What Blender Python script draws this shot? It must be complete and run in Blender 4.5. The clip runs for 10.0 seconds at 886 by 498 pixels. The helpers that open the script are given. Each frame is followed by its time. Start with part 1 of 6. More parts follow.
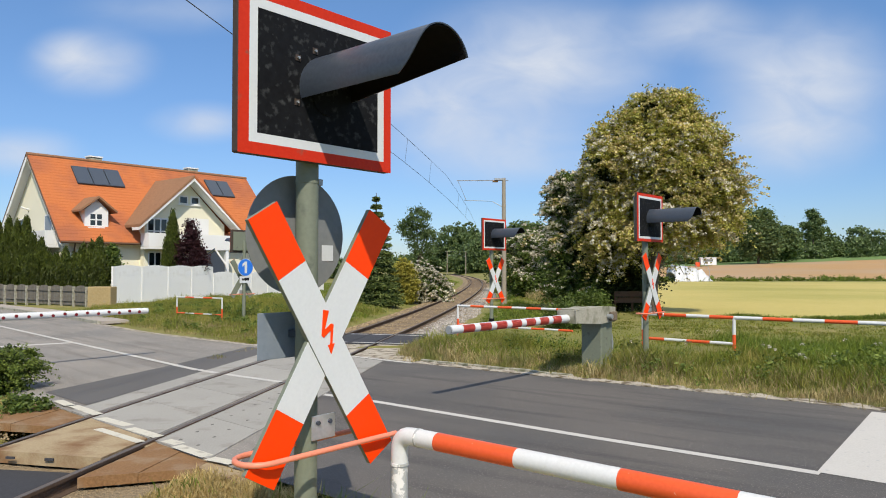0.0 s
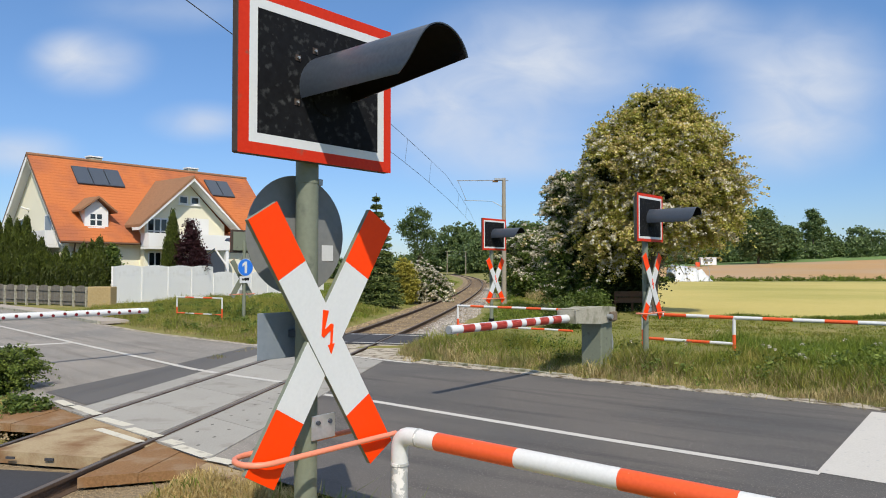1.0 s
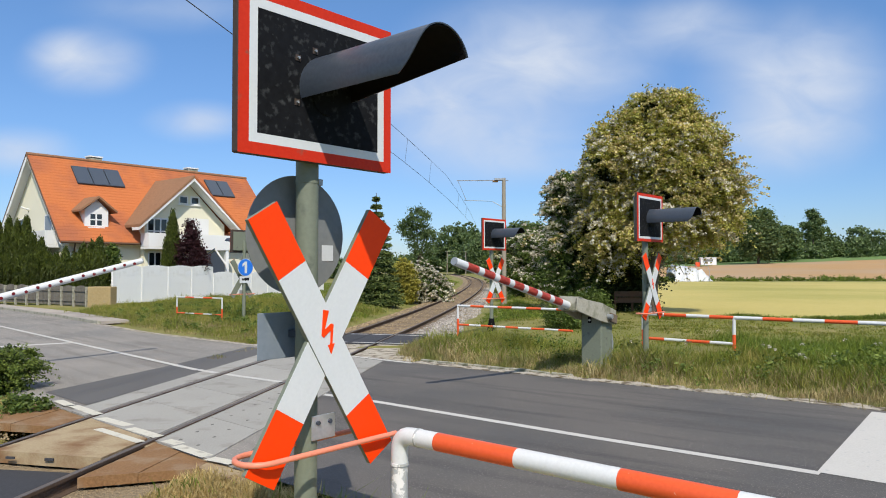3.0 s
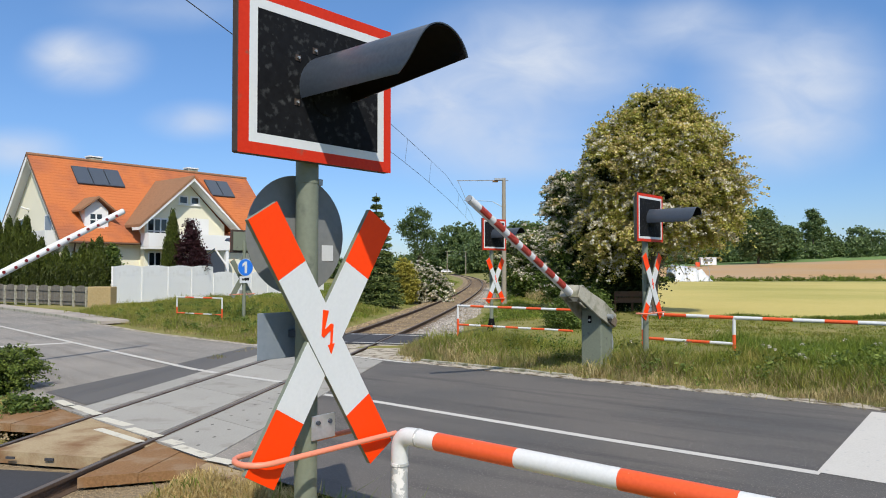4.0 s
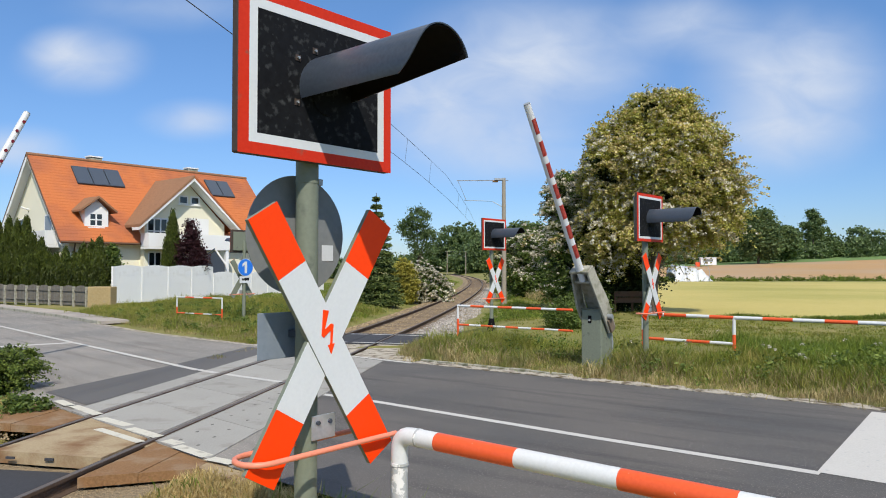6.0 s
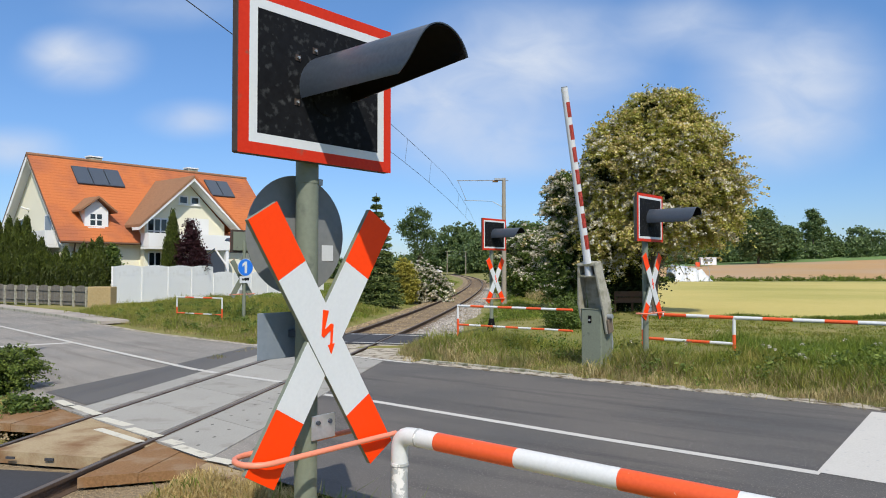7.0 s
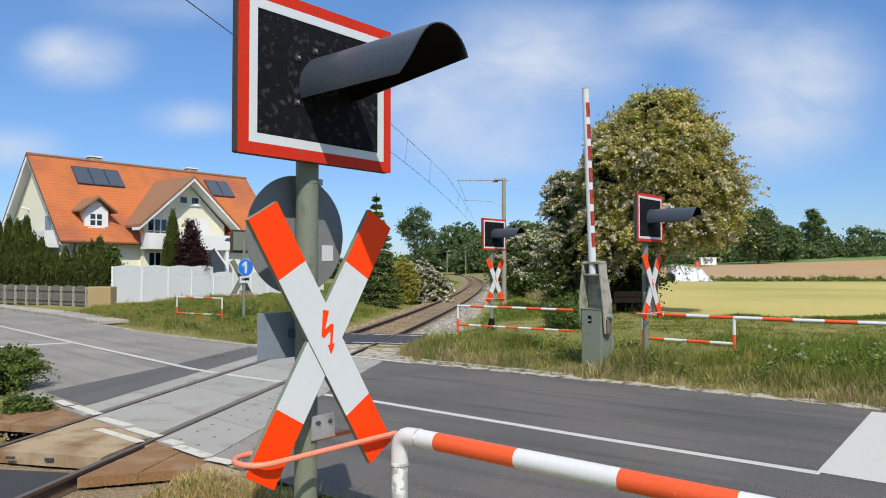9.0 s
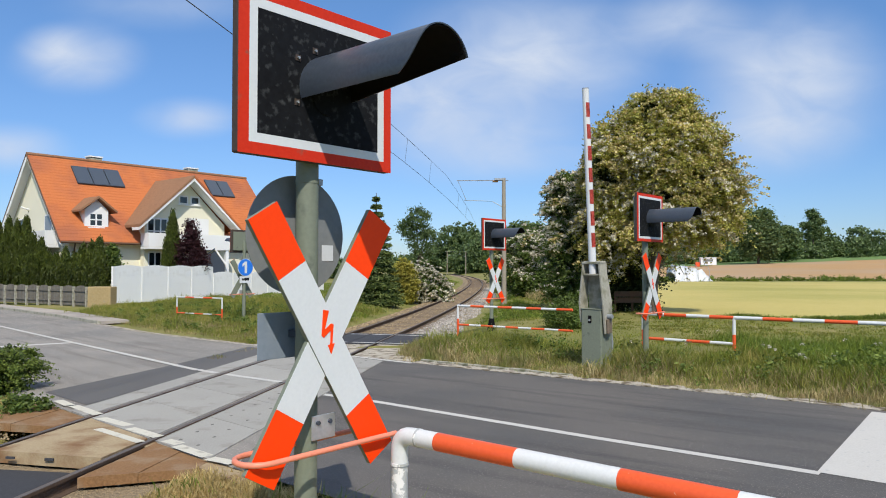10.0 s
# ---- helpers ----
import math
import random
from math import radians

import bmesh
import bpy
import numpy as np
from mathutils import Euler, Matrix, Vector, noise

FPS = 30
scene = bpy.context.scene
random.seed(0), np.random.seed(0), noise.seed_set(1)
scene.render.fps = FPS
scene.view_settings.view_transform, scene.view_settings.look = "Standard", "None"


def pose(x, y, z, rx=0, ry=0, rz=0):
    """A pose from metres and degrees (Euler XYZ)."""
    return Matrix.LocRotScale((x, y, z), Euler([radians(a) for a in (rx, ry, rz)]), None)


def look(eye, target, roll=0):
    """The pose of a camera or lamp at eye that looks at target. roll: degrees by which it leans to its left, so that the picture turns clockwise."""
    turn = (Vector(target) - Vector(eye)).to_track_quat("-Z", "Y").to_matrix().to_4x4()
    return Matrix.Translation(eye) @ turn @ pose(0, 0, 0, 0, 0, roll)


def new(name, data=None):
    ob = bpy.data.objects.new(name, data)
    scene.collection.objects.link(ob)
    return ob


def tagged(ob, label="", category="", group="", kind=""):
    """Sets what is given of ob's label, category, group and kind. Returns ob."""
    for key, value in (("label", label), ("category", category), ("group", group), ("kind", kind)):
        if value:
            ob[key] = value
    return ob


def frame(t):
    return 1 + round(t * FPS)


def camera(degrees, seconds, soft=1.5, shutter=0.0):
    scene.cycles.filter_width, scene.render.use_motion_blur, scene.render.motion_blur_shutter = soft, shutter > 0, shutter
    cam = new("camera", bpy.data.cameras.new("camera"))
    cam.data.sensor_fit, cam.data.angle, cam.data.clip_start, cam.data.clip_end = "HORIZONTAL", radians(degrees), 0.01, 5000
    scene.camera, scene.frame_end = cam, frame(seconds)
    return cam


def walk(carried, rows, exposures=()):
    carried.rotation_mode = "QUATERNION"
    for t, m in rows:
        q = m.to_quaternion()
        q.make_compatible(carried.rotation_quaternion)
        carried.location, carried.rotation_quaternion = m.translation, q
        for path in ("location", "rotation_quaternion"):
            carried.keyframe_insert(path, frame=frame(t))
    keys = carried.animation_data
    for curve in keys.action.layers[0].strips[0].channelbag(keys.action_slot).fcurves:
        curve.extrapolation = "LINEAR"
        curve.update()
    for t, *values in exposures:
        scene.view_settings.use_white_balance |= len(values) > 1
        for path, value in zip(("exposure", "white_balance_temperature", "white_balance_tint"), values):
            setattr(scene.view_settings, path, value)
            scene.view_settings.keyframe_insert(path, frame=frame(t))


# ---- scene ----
cam = camera(64.2, 10.0, soft=1.0)
EYE = pose(0, 0, 1.95, 91.56, 0, 0)
walk(cam, [(0.0, EYE), (10.0, EYE)], [(0.0, -0.04, 6600, 10), (2.0, -0.04, 6420, 10), (4.0, -0.04, 6330, 10), (10.0, -0.06, 6250, 10)])

# ---- light ----
world = bpy.data.worlds.new("sky")
scene.world = world
world.use_nodes = True
wn = world.node_tree.nodes
sky = wn.new("ShaderNodeTexSky")
sky.sky_type, sky.sun_disc = "NISHITA", False
sky.sun_elevation, sky.sun_rotation = radians(47), radians(167)
sky.air_density, sky.dust_density, sky.ozone_density = 1.0, 0.2, 4.0
wn["Background"].inputs["Strength"].default_value = 0.132
# the air over the fields is clear: less white glare low down, deeper blue above
wco = wn.new("ShaderNodeTexCoord")
wsep = wn.new("ShaderNodeSeparateXYZ")
wrng = wn.new("ShaderNodeMapRange")
wrng.inputs[1].default_value, wrng.inputs[2].default_value = 0.0, 0.45
wmix = wn.new("ShaderNodeMix")
wmix.data_type = "RGBA"
wmix.inputs[6].default_value, wmix.inputs[7].default_value = (0.58, 0.67, 0.86, 1), (0.88, 1.07, 1.2, 1)
wmul = wn.new("ShaderNodeMix")
wmul.data_type, wmul.blend_type = "RGBA", "MULTIPLY"
wmul.inputs[0].default_value = 1.0
# unseen cloud added overhead and behind, to whiten the sky's fill light
wcn = wn.new("ShaderNodeTexNoise")
wcn.inputs["Scale"].default_value, wcn.inputs["Detail"].default_value = 2.6, 6
wcr = wn.new("ShaderNodeMapRange")
wcr.inputs[1].default_value, wcr.inputs[2].default_value, wcr.inputs[4].default_value = 0.38, 0.62, 0.8
wup = wn.new("ShaderNodeMapRange")
wup.inputs[1].default_value, wup.inputs[2].default_value = 0.4, 0.6
wcm = wn.new("ShaderNodeMath")
wcm.operation = "MULTIPLY"
wcl = wn.new("ShaderNodeMix")
wcl.data_type = "RGBA"
wcl.inputs[7].default_value = (7.2, 7.3, 7.1, 1)
for a, b in ((wco.outputs["Generated"], wcn.inputs["Vector"]), (wcn.outputs[0], wcr.inputs[0]), (wsep.outputs["Z"], wup.inputs[0]), (wcr.outputs[0], wcm.inputs[0]), (wup.outputs[0], wcm.inputs[1]), (wcm.outputs[0], wcl.inputs[0]), (wmul.outputs[2], wcl.inputs[6])):
    world.node_tree.links.new(a, b)
for a, b in ((wco.outputs["Generated"], wsep.inputs[0]), (wsep.outputs["Z"], wrng.inputs[0]), (wrng.outputs[0], wmix.inputs[0]), (sky.outputs[0], wmul.inputs[6]), (wmix.outputs[2], wmul.inputs[7]), (wcl.outputs[2], wn["Background"].inputs["Color"])):
    world.node_tree.links.new(a, b)
sun = new("sun", bpy.data.lights.new("sun", "SUN"))
sun.data.energy, sun.data.angle, sun.data.color = 4.45, radians(0.53), (1.0, 0.915, 0.775)
sun.matrix_world = look((20, -90, 100), (0, 0, 0))


# ---- materials ----
def ramp_mix(nt, fac, a, b):
    m = nt.nodes.new("ShaderNodeMix")
    m.data_type = "RGBA"
    nt.links.new(fac, m.inputs[0])
    for v, s in ((a, m.inputs[6]), (b, m.inputs[7])):
        if hasattr(v, "links"):
            nt.links.new(v, s)
        else:
            s.default_value = (*v, 1)
    return m.outputs[2]


def noise_fac(nt, co, scale, detail=4, lo=0.35, hi=0.65, stretch=None, turn=0.0):
    n = nt.nodes.new("ShaderNodeTexNoise")
    n.inputs["Scale"].default_value, n.inputs["Detail"].default_value = scale, detail
    if stretch:
        mp = nt.nodes.new("ShaderNodeMapping")
        mp.vector_type = "TEXTURE"
        mp.inputs["Scale"].default_value = tuple(1 / v for v in stretch)
        mp.inputs["Rotation"].default_value = (0, 0, radians(-turn))
        nt.links.new(co, mp.inputs[0])
        co = mp.outputs[0]
    nt.links.new(co, n.inputs["Vector"])
    r = nt.nodes.new("ShaderNodeMapRange")
    r.inputs[1].default_value, r.inputs[2].default_value = lo, hi
    nt.links.new(n.outputs[0], r.inputs[0])
    return r.outputs[0]


def mat(name, c1, c2, rough=0.7, scale=3.0, fine=40.0, bump=0.15, metal=0.0, wear=None, wear_at=(0.62, 0.7), wear_scale=6.0,
        vary=0.0, island=0.0, stretch=None, spec=0.4, bump_dist=0.01, third=None, third_scale=0.6, streak=None, turn=0.0):
    """Two tones mixed by coarse and fine grain, with optional worn spots and piece-to-piece variation."""
    m = bpy.data.materials.new(name)
    m.use_nodes = True
    nt = m.node_tree
    b = nt.nodes["Principled BSDF"]
    co = nt.nodes.new("ShaderNodeTexCoord").outputs["Object"]
    f1 = noise_fac(nt, co, scale, 6, 0.3, 0.7, stretch)
    f2 = noise_fac(nt, co, fine, 4, 0.25, 0.75, stretch)
    mid = tuple((p + q) / 2 for p, q in zip(c1, c2))
    coarse = ramp_mix(nt, f1, c1, mid)
    col = ramp_mix(nt, f2, coarse, c2)
    if third:
        col = ramp_mix(nt, noise_fac(nt, co, third_scale, 5, 0.45, 0.65), col, third)
    if streak:
        col = ramp_mix(nt, noise_fac(nt, co, 1.0, 8, 0.5, 0.72, (0.25, 3.2, 1), turn), col, streak)
        col = ramp_mix(nt, noise_fac(nt, co, 55, 2, 0.6, 0.7), col, tuple(min(1, 1.7 * v) for v in c2))
    if wear:
        col = ramp_mix(nt, noise_fac(nt, co, wear_scale, 8, *wear_at), col, wear)
    if vary or island:
        src = nt.nodes.new("ShaderNodeObjectInfo").outputs["Random"] if vary else nt.nodes.new("ShaderNodeNewGeometry").outputs["Random Per Island"]
        r = nt.nodes.new("ShaderNodeMapRange")
        k = vary or island
        r.inputs[3].default_value, r.inputs[4].default_value = 1 - k, 1 + k
        nt.links.new(src, r.inputs[0])
        hs = nt.nodes.new("ShaderNodeHueSaturation")
        nt.links.new(r.outputs[0], hs.inputs["Value"])
        nt.links.new(col, hs.inputs["Color"])
        col = hs.outputs[0]
    nt.links.new(col, b.inputs["Base Color"])
    b.inputs["Roughness"].default_value, b.inputs["Metallic"].default_value = rough, metal
    b.inputs["Specular IOR Level"].default_value = spec
    if bump:
        bn = nt.nodes.new("ShaderNodeBump")
        bn.inputs["Strength"].default_value, bn.inputs["Distance"].default_value = bump, bump_dist
        nt.links.new(f2, bn.inputs["Height"])
        nt.links.new(bn.outputs[0], b.inputs["Normal"])
    return m


def leaf_mat(name, dark, light, through_col, rough=0.55, mix=0.24, patch=None, patch_at=(0.5, 0.62)):
    m = bpy.data.materials.new(name)
    m.use_nodes = True
    nt = m.node_tree
    b = nt.nodes["Principled BSDF"]
    rnd = nt.nodes.new("ShaderNodeNewGeometry").outputs["Random Per Island"]
    co = nt.nodes.new("ShaderNodeTexCoord").outputs["Object"]
    big = noise_fac(nt, co, 0.9, 3, 0.35, 0.65)
    col = ramp_mix(nt, rnd, dark, light)
    if patch:
        col = ramp_mix(nt, noise_fac(nt, co, 1.9, 5, *patch_at), col, patch)
    hv = nt.nodes.new("ShaderNodeHueSaturation")
    r = nt.nodes.new("ShaderNodeMapRange")
    r.inputs[3].default_value, r.inputs[4].default_value = 0.62, 1.25
    nt.links.new(big, r.inputs[0])
    nt.links.new(r.outputs[0], hv.inputs["Value"])
    nt.links.new(col, hv.inputs["Color"])
    col = hv.outputs[0]
    nt.links.new(col, b.inputs["Base Color"])
    b.inputs["Roughness"].default_value, b.inputs["Specular IOR Level"].default_value = rough, 0.25
    t = nt.nodes.new("ShaderNodeBsdfTranslucent")
    t.inputs[0].default_value = (*through_col, 1)
    x = nt.nodes.new("ShaderNodeMixShader")
    x.inputs[0].default_value = mix
    nt.links.new(b.outputs[0], x.inputs[1])
    nt.links.new(t.outputs[0], x.inputs[2])
    nt.links.new(x.outputs[0], nt.nodes["Material Output"].inputs[0])
    return m


def glass_mat(name, tint):
    m = bpy.data.materials.new(name)
    m.use_nodes = True
    b = m.node_tree.nodes["Principled BSDF"]
    b.inputs["Base Color"].default_value, b.inputs["Roughness"].default_value = (*tint, 1), 0.05
    b.inputs["Specular IOR Level"].default_value = 0.8
    return m


M_ASPHALT = mat("asphalt", (0.076, 0.068, 0.061), (0.145, 0.132, 0.12), 0.85, 0.5, 60, 0.4, third=(0.085, 0.082, 0.08), third_scale=0.35, streak=(0.066, 0.062, 0.059), turn=35)
M_ASPHALT_L = mat("worn_asphalt", (0.205, 0.185, 0.163), (0.305, 0.28, 0.248), 0.88, 0.5, 60, 0.3, third=(0.2, 0.19, 0.175), third_scale=0.4, streak=(0.175, 0.158, 0.14), turn=45)
M_PATCH = mat("patch_asphalt", (0.085, 0.08, 0.077), (0.13, 0.125, 0.12), 0.85, 0.8, 80, 0.3)
M_CONCRETE = mat("slab_concrete", (0.26, 0.25, 0.225), (0.37, 0.355, 0.32), 0.85, 1.2, 60, 0.2, vary=0.07, wear=(0.22, 0.2, 0.17), wear_scale=2.5, wear_at=(0.55, 0.75))
M_POCKET = mat("pocket_dark", (0.1, 0.095, 0.085), (0.16, 0.15, 0.135), 0.9, 4, 40, 0.1)
M_CONCRETE_RUST = mat("stained_concrete", (0.29, 0.21, 0.11), (0.42, 0.33, 0.205), 0.9, 1.5, 50, 0.25, wear=(0.2, 0.105, 0.045), wear_scale=2.6, wear_at=(0.44, 0.7))
M_RUST_WOOD = mat("rusty_timber", (0.16, 0.078, 0.028), (0.28, 0.155, 0.068), 0.9, 2.0, 45, 0.5, wear=(0.3, 0.22, 0.14), wear_scale=3.5, wear_at=(0.5, 0.75))
M_KERB = mat("pale_gravel_edge", (0.33, 0.285, 0.225), (0.52, 0.47, 0.385), 0.95, 3, 60, 0.8, wear=(0.14, 0.11, 0.07), wear_scale=5, wear_at=(0.48, 0.62))
M_PAVE = mat("sandy_pavement", (0.34, 0.29, 0.25), (0.44, 0.39, 0.34), 0.92, 1, 50, 0.3, third=(0.3, 0.27, 0.24))
M_DASH = mat("yellowed_paint", (0.52, 0.49, 0.4), (0.62, 0.59, 0.5), 0.8, 3, 50, 0.3, wear=(0.36, 0.33, 0.27), wear_scale=7, wear_at=(0.58, 0.7))
M_LINE = mat("road_paint", (0.48, 0.46, 0.42), (0.57, 0.55, 0.51), 0.7, 2, 50, 0.2, wear=(0.4, 0.4, 0.39), wear_scale=9, wear_at=(0.63, 0.72))
M_GROUND = mat("meadow_soil", (0.12, 0.138, 0.026), (0.23, 0.218, 0.055), 0.95, 0.7, 25, 0.5, third=(0.27, 0.235, 0.08), third_scale=0.35, bump_dist=0.05)
M_DRYSOIL = mat("dry_straw_soil", (0.46, 0.31, 0.12), (0.6, 0.43, 0.2), 0.95, 2, 35, 0.6, third=(0.25, 0.2, 0.1), third_scale=1.3, bump_dist=0.03)
M_CROP = mat("barley_field", (0.41, 0.345, 0.09), (0.53, 0.44, 0.15), 0.95, 0.08, 6, 0.3, stretch=(0.5, 1.6, 1), third=(0.35, 0.32, 0.08), third_scale=0.05, bump_dist=0.1)
M_PLOUGH = mat("ploughed_field", (0.36, 0.21, 0.085), (0.46, 0.29, 0.13), 0.95, 0.05, 3, 0.3, stretch=(0.3, 2, 1), third=(0.4, 0.28, 0.17), third_scale=0.03)
M_FARGRASS = mat("far_grass", (0.09, 0.17, 0.04), (0.16, 0.24, 0.07), 0.95, 0.3, 4, 0.3)
M_BALLAST = mat("ballast_bed", (0.19, 0.135, 0.075), (0.35, 0.27, 0.165), 0.95, 2, 30, 0.8, bump_dist=0.04)
M_STONE = mat("ballast_stone", (0.22, 0.2, 0.175), (0.38, 0.35, 0.31), 0.9, 3, 30, 0.3, island=0.4)
M_STONE_RUST = mat("rusty_stone", (0.18, 0.125, 0.065), (0.34, 0.26, 0.155), 0.9, 3, 30, 0.3, island=0.4)
M_RAIL = mat("rusty_rail", (0.07, 0.045, 0.03), (0.13, 0.085, 0.06), 0.7, 3, 40, 0.2, metal=0.3)
M_RAILTOP = mat("polished_rail", (0.13, 0.105, 0.08), (0.21, 0.175, 0.14), 0.5, 3, 40, 0.05, metal=0.5)
M_SLEEPER = mat("sleeper", (0.13, 0.09, 0.06), (0.22, 0.17, 0.12), 0.9, 3, 30, 0.4, vary=0.2)
M_RUBBER = mat("rubber_panel", (0.03, 0.03, 0.033), (0.055, 0.055, 0.06), 0.8, 2, 50, 0.2, vary=0.15)
M_WHITE = mat("white_enamel", (0.6, 0.62, 0.635), (0.66, 0.68, 0.69), 0.35, 1.5, 60, 0.02, wear=(0.55, 0.56, 0.55), wear_scale=14, wear_at=(0.7, 0.76))
M_RED = mat("orange_red_enamel", (0.92, 0.05, 0.001), (0.97, 0.058, 0.001), 0.45, 1.5, 60, 0.02, wear=(0.7, 0.14, 0.05), wear_scale=20, wear_at=(0.74, 0.8), spec=0.2)
M_BOXRED = mat("faded_red_frame", (0.53, 0.022, 0.006), (0.6, 0.034, 0.009), 0.5, 2, 60, 0.05, spec=0.2, wear=(0.28, 0.08, 0.05), wear_scale=10, wear_at=(0.66, 0.74))
M_BLACK = mat("matt_black_panel", (0.005, 0.005, 0.006), (0.011, 0.012, 0.014), 0.7, 1.5, 30, 0.05, wear=(0.075, 0.078, 0.08), wear_scale=26, wear_at=(0.56, 0.85), spec=0.09)
M_HOOD = mat("dark_grey_hood", (0.035, 0.044, 0.06), (0.055, 0.068, 0.09), 0.32, 2, 50, 0.04)
M_GREEN = mat("grey_green_paint", (0.15, 0.17, 0.125), (0.2, 0.22, 0.165), 0.5, 2, 40, 0.05, wear=(0.1, 0.11, 0.09), wear_scale=8, wear_at=(0.62, 0.75))
M_GREYBACK = mat("grey_sign_back", (0.17, 0.18, 0.182), (0.215, 0.225, 0.225), 0.5, 2, 30, 0.02)
M_PLATEBACK = mat("blue_grey_sign_back", (0.19, 0.23, 0.28), (0.24, 0.28, 0.33), 0.45, 2, 30, 0.02)
M_ALU = mat("bare_aluminium", (0.42, 0.43, 0.44), (0.55, 0.56, 0.57), 0.4, 3, 50, 0.05, metal=0.6)
M_HOOP = mat("faded_salmon_paint", (0.72, 0.21, 0.12), (0.8, 0.27, 0.17), 0.45, 3, 60, 0.04, wear=(0.45, 0.12, 0.06), wear_scale=14, wear_at=(0.68, 0.75))
M_TUBERED = mat("red_tube_paint", (0.68, 0.085, 0.02), (0.76, 0.11, 0.03), 0.4, 3, 60, 0.04, wear=(0.72, 0.5, 0.4), wear_scale=16, wear_at=(0.7, 0.75))
M_TUBEWHITE = mat("white_tube_paint", (0.6, 0.61, 0.61), (0.68, 0.69, 0.69), 0.4, 3, 60, 0.04, wear=(0.4, 0.38, 0.35), wear_scale=14, wear_at=(0.68, 0.73))
M_TUBEBARE = mat("flaking_tube_paint", (0.36, 0.37, 0.37), (0.45, 0.46, 0.46), 0.5, 6, 60, 0.1, wear=(0.75, 0.74, 0.72), wear_scale=18, wear_at=(0.5, 0.54))
M_BLUE = mat("blue_sign_face", (0.02, 0.16, 0.65), (0.025, 0.19, 0.72), 0.4, 2, 30, 0.02)
M_REFLECT = mat("red_reflector", (0.12, 0.008, 0.012), (0.19, 0.012, 0.018), 0.3, 5, 50, 0.02)
M_OLDCONC = mat("weathered_concrete", (0.27, 0.26, 0.21), (0.4, 0.38, 0.31), 0.9, 3, 40, 0.3, wear=(0.16, 0.16, 0.1), wear_scale=5, wear_at=(0.5, 0.7))
M_ROOF = mat("orange_roof_tile", (0.45, 0.125, 0.034), (0.53, 0.165, 0.05), 0.8, 0.5, 9, 0.3, bump_dist=0.05, third=(0.36, 0.115, 0.05), third_scale=0.4)
M_ROOFDARK = mat("weathered_roof_tile", (0.2, 0.1, 0.052), (0.31, 0.165, 0.088), 0.85, 1, 8, 0.3)
M_RENDER = mat("cream_render", (0.76, 0.72, 0.56), (0.82, 0.78, 0.62), 0.9, 0.4, 20, 0.1)
M_WHITEWALL = mat("white_paint", (0.76, 0.76, 0.75), (0.82, 0.82, 0.81), 0.8, 0.5, 20, 0.1)
M_WALLPANEL = mat("white_concrete_panel", (0.77, 0.77, 0.76), (0.84, 0.84, 0.83), 0.85, 0.8, 25, 0.15, vary=0.03, wear=(0.66, 0.65, 0.62), wear_scale=1.5, wear_at=(0.6, 0.8))
M_SOLAR = glass_mat("solar_glass", (0.06, 0.075, 0.1))
M_GLASS = glass_mat("window_glass", (0.02, 0.025, 0.03))
M_TIMBER = mat("dark_timber", (0.085, 0.045, 0.026), (0.14, 0.078, 0.045), 0.8, 4, 30, 0.2)
M_FENCE = mat("grey_wood", (0.11, 0.1, 0.085), (0.18, 0.165, 0.14), 0.9, 3, 30, 0.3, vary=0.12)
M_SANDSTONE = mat("sandstone_pier", (0.3, 0.22, 0.1), (0.4, 0.3, 0.15), 0.9, 1.5, 15, 0.4, wear=(0.3, 0.25, 0.15))
M_BARK = mat("bark", (0.07, 0.055, 0.04), (0.13, 0.105, 0.08), 0.95, 4, 20, 0.8, stretch=(3, 3, 0.6))
M_MAST = mat("concrete_mast", (0.25, 0.22, 0.17), (0.34, 0.3, 0.24), 0.9, 1, 20, 0.2)
M_EDGE = mat("dark_rusty_edge", (0.035, 0.026, 0.022), (0.07, 0.05, 0.04), 0.7, 6, 50, 0.1)
M_STEEL = mat("galvanised_steel", (0.3, 0.32, 0.33), (0.4, 0.42, 0.43), 0.5, 3, 30, 0.05, metal=0.5)
M_WIRE = mat("dark_wire", (0.05, 0.05, 0.05), (0.08, 0.08, 0.08), 0.6, 3, 30, 0)
M_PLASTIC = mat("white_foil", (0.5, 0.51, 0.52), (0.66, 0.67, 0.68), 0.4, 0.6, 6, 0.3, bump_dist=0.05)
M_CARWHITE = mat("white_car_paint", (0.75, 0.75, 0.76), (0.8, 0.8, 0.81), 0.25, 1, 10, 0)
M_TYRE = mat("tyre", (0.015, 0.015, 0.015), (0.025, 0.025, 0.025), 0.8, 5, 30, 0.1)
L_HAW = leaf_mat("hawthorn_leaf", (0.17, 0.175, 0.035), (0.58, 0.54, 0.14), (0.52, 0.5, 0.1), mix=0.32)
L_BLOSSOM = leaf_mat("hawthorn_blossom", (0.52, 0.46, 0.33), (0.82, 0.77, 0.65), (0.45, 0.4, 0.28), 0.8, 0.25)
L_SHRUB = leaf_mat("shrub_leaf", (0.04, 0.07, 0.014), (0.17, 0.225, 0.05), (0.17, 0.25, 0.04))
L_WOOD = leaf_mat("wood_leaf", (0.05, 0.085, 0.035), (0.18, 0.245, 0.09), (0.15, 0.22, 0.06))
L_THUJA = leaf_mat("thuja_leaf", (0.022, 0.036, 0.006), (0.1, 0.125, 0.017), (0.08, 0.1, 0.014))
L_CONIFER = leaf_mat("conifer_needle", (0.05, 0.08, 0.022), (0.18, 0.22, 0.06), (0.06, 0.1, 0.03))
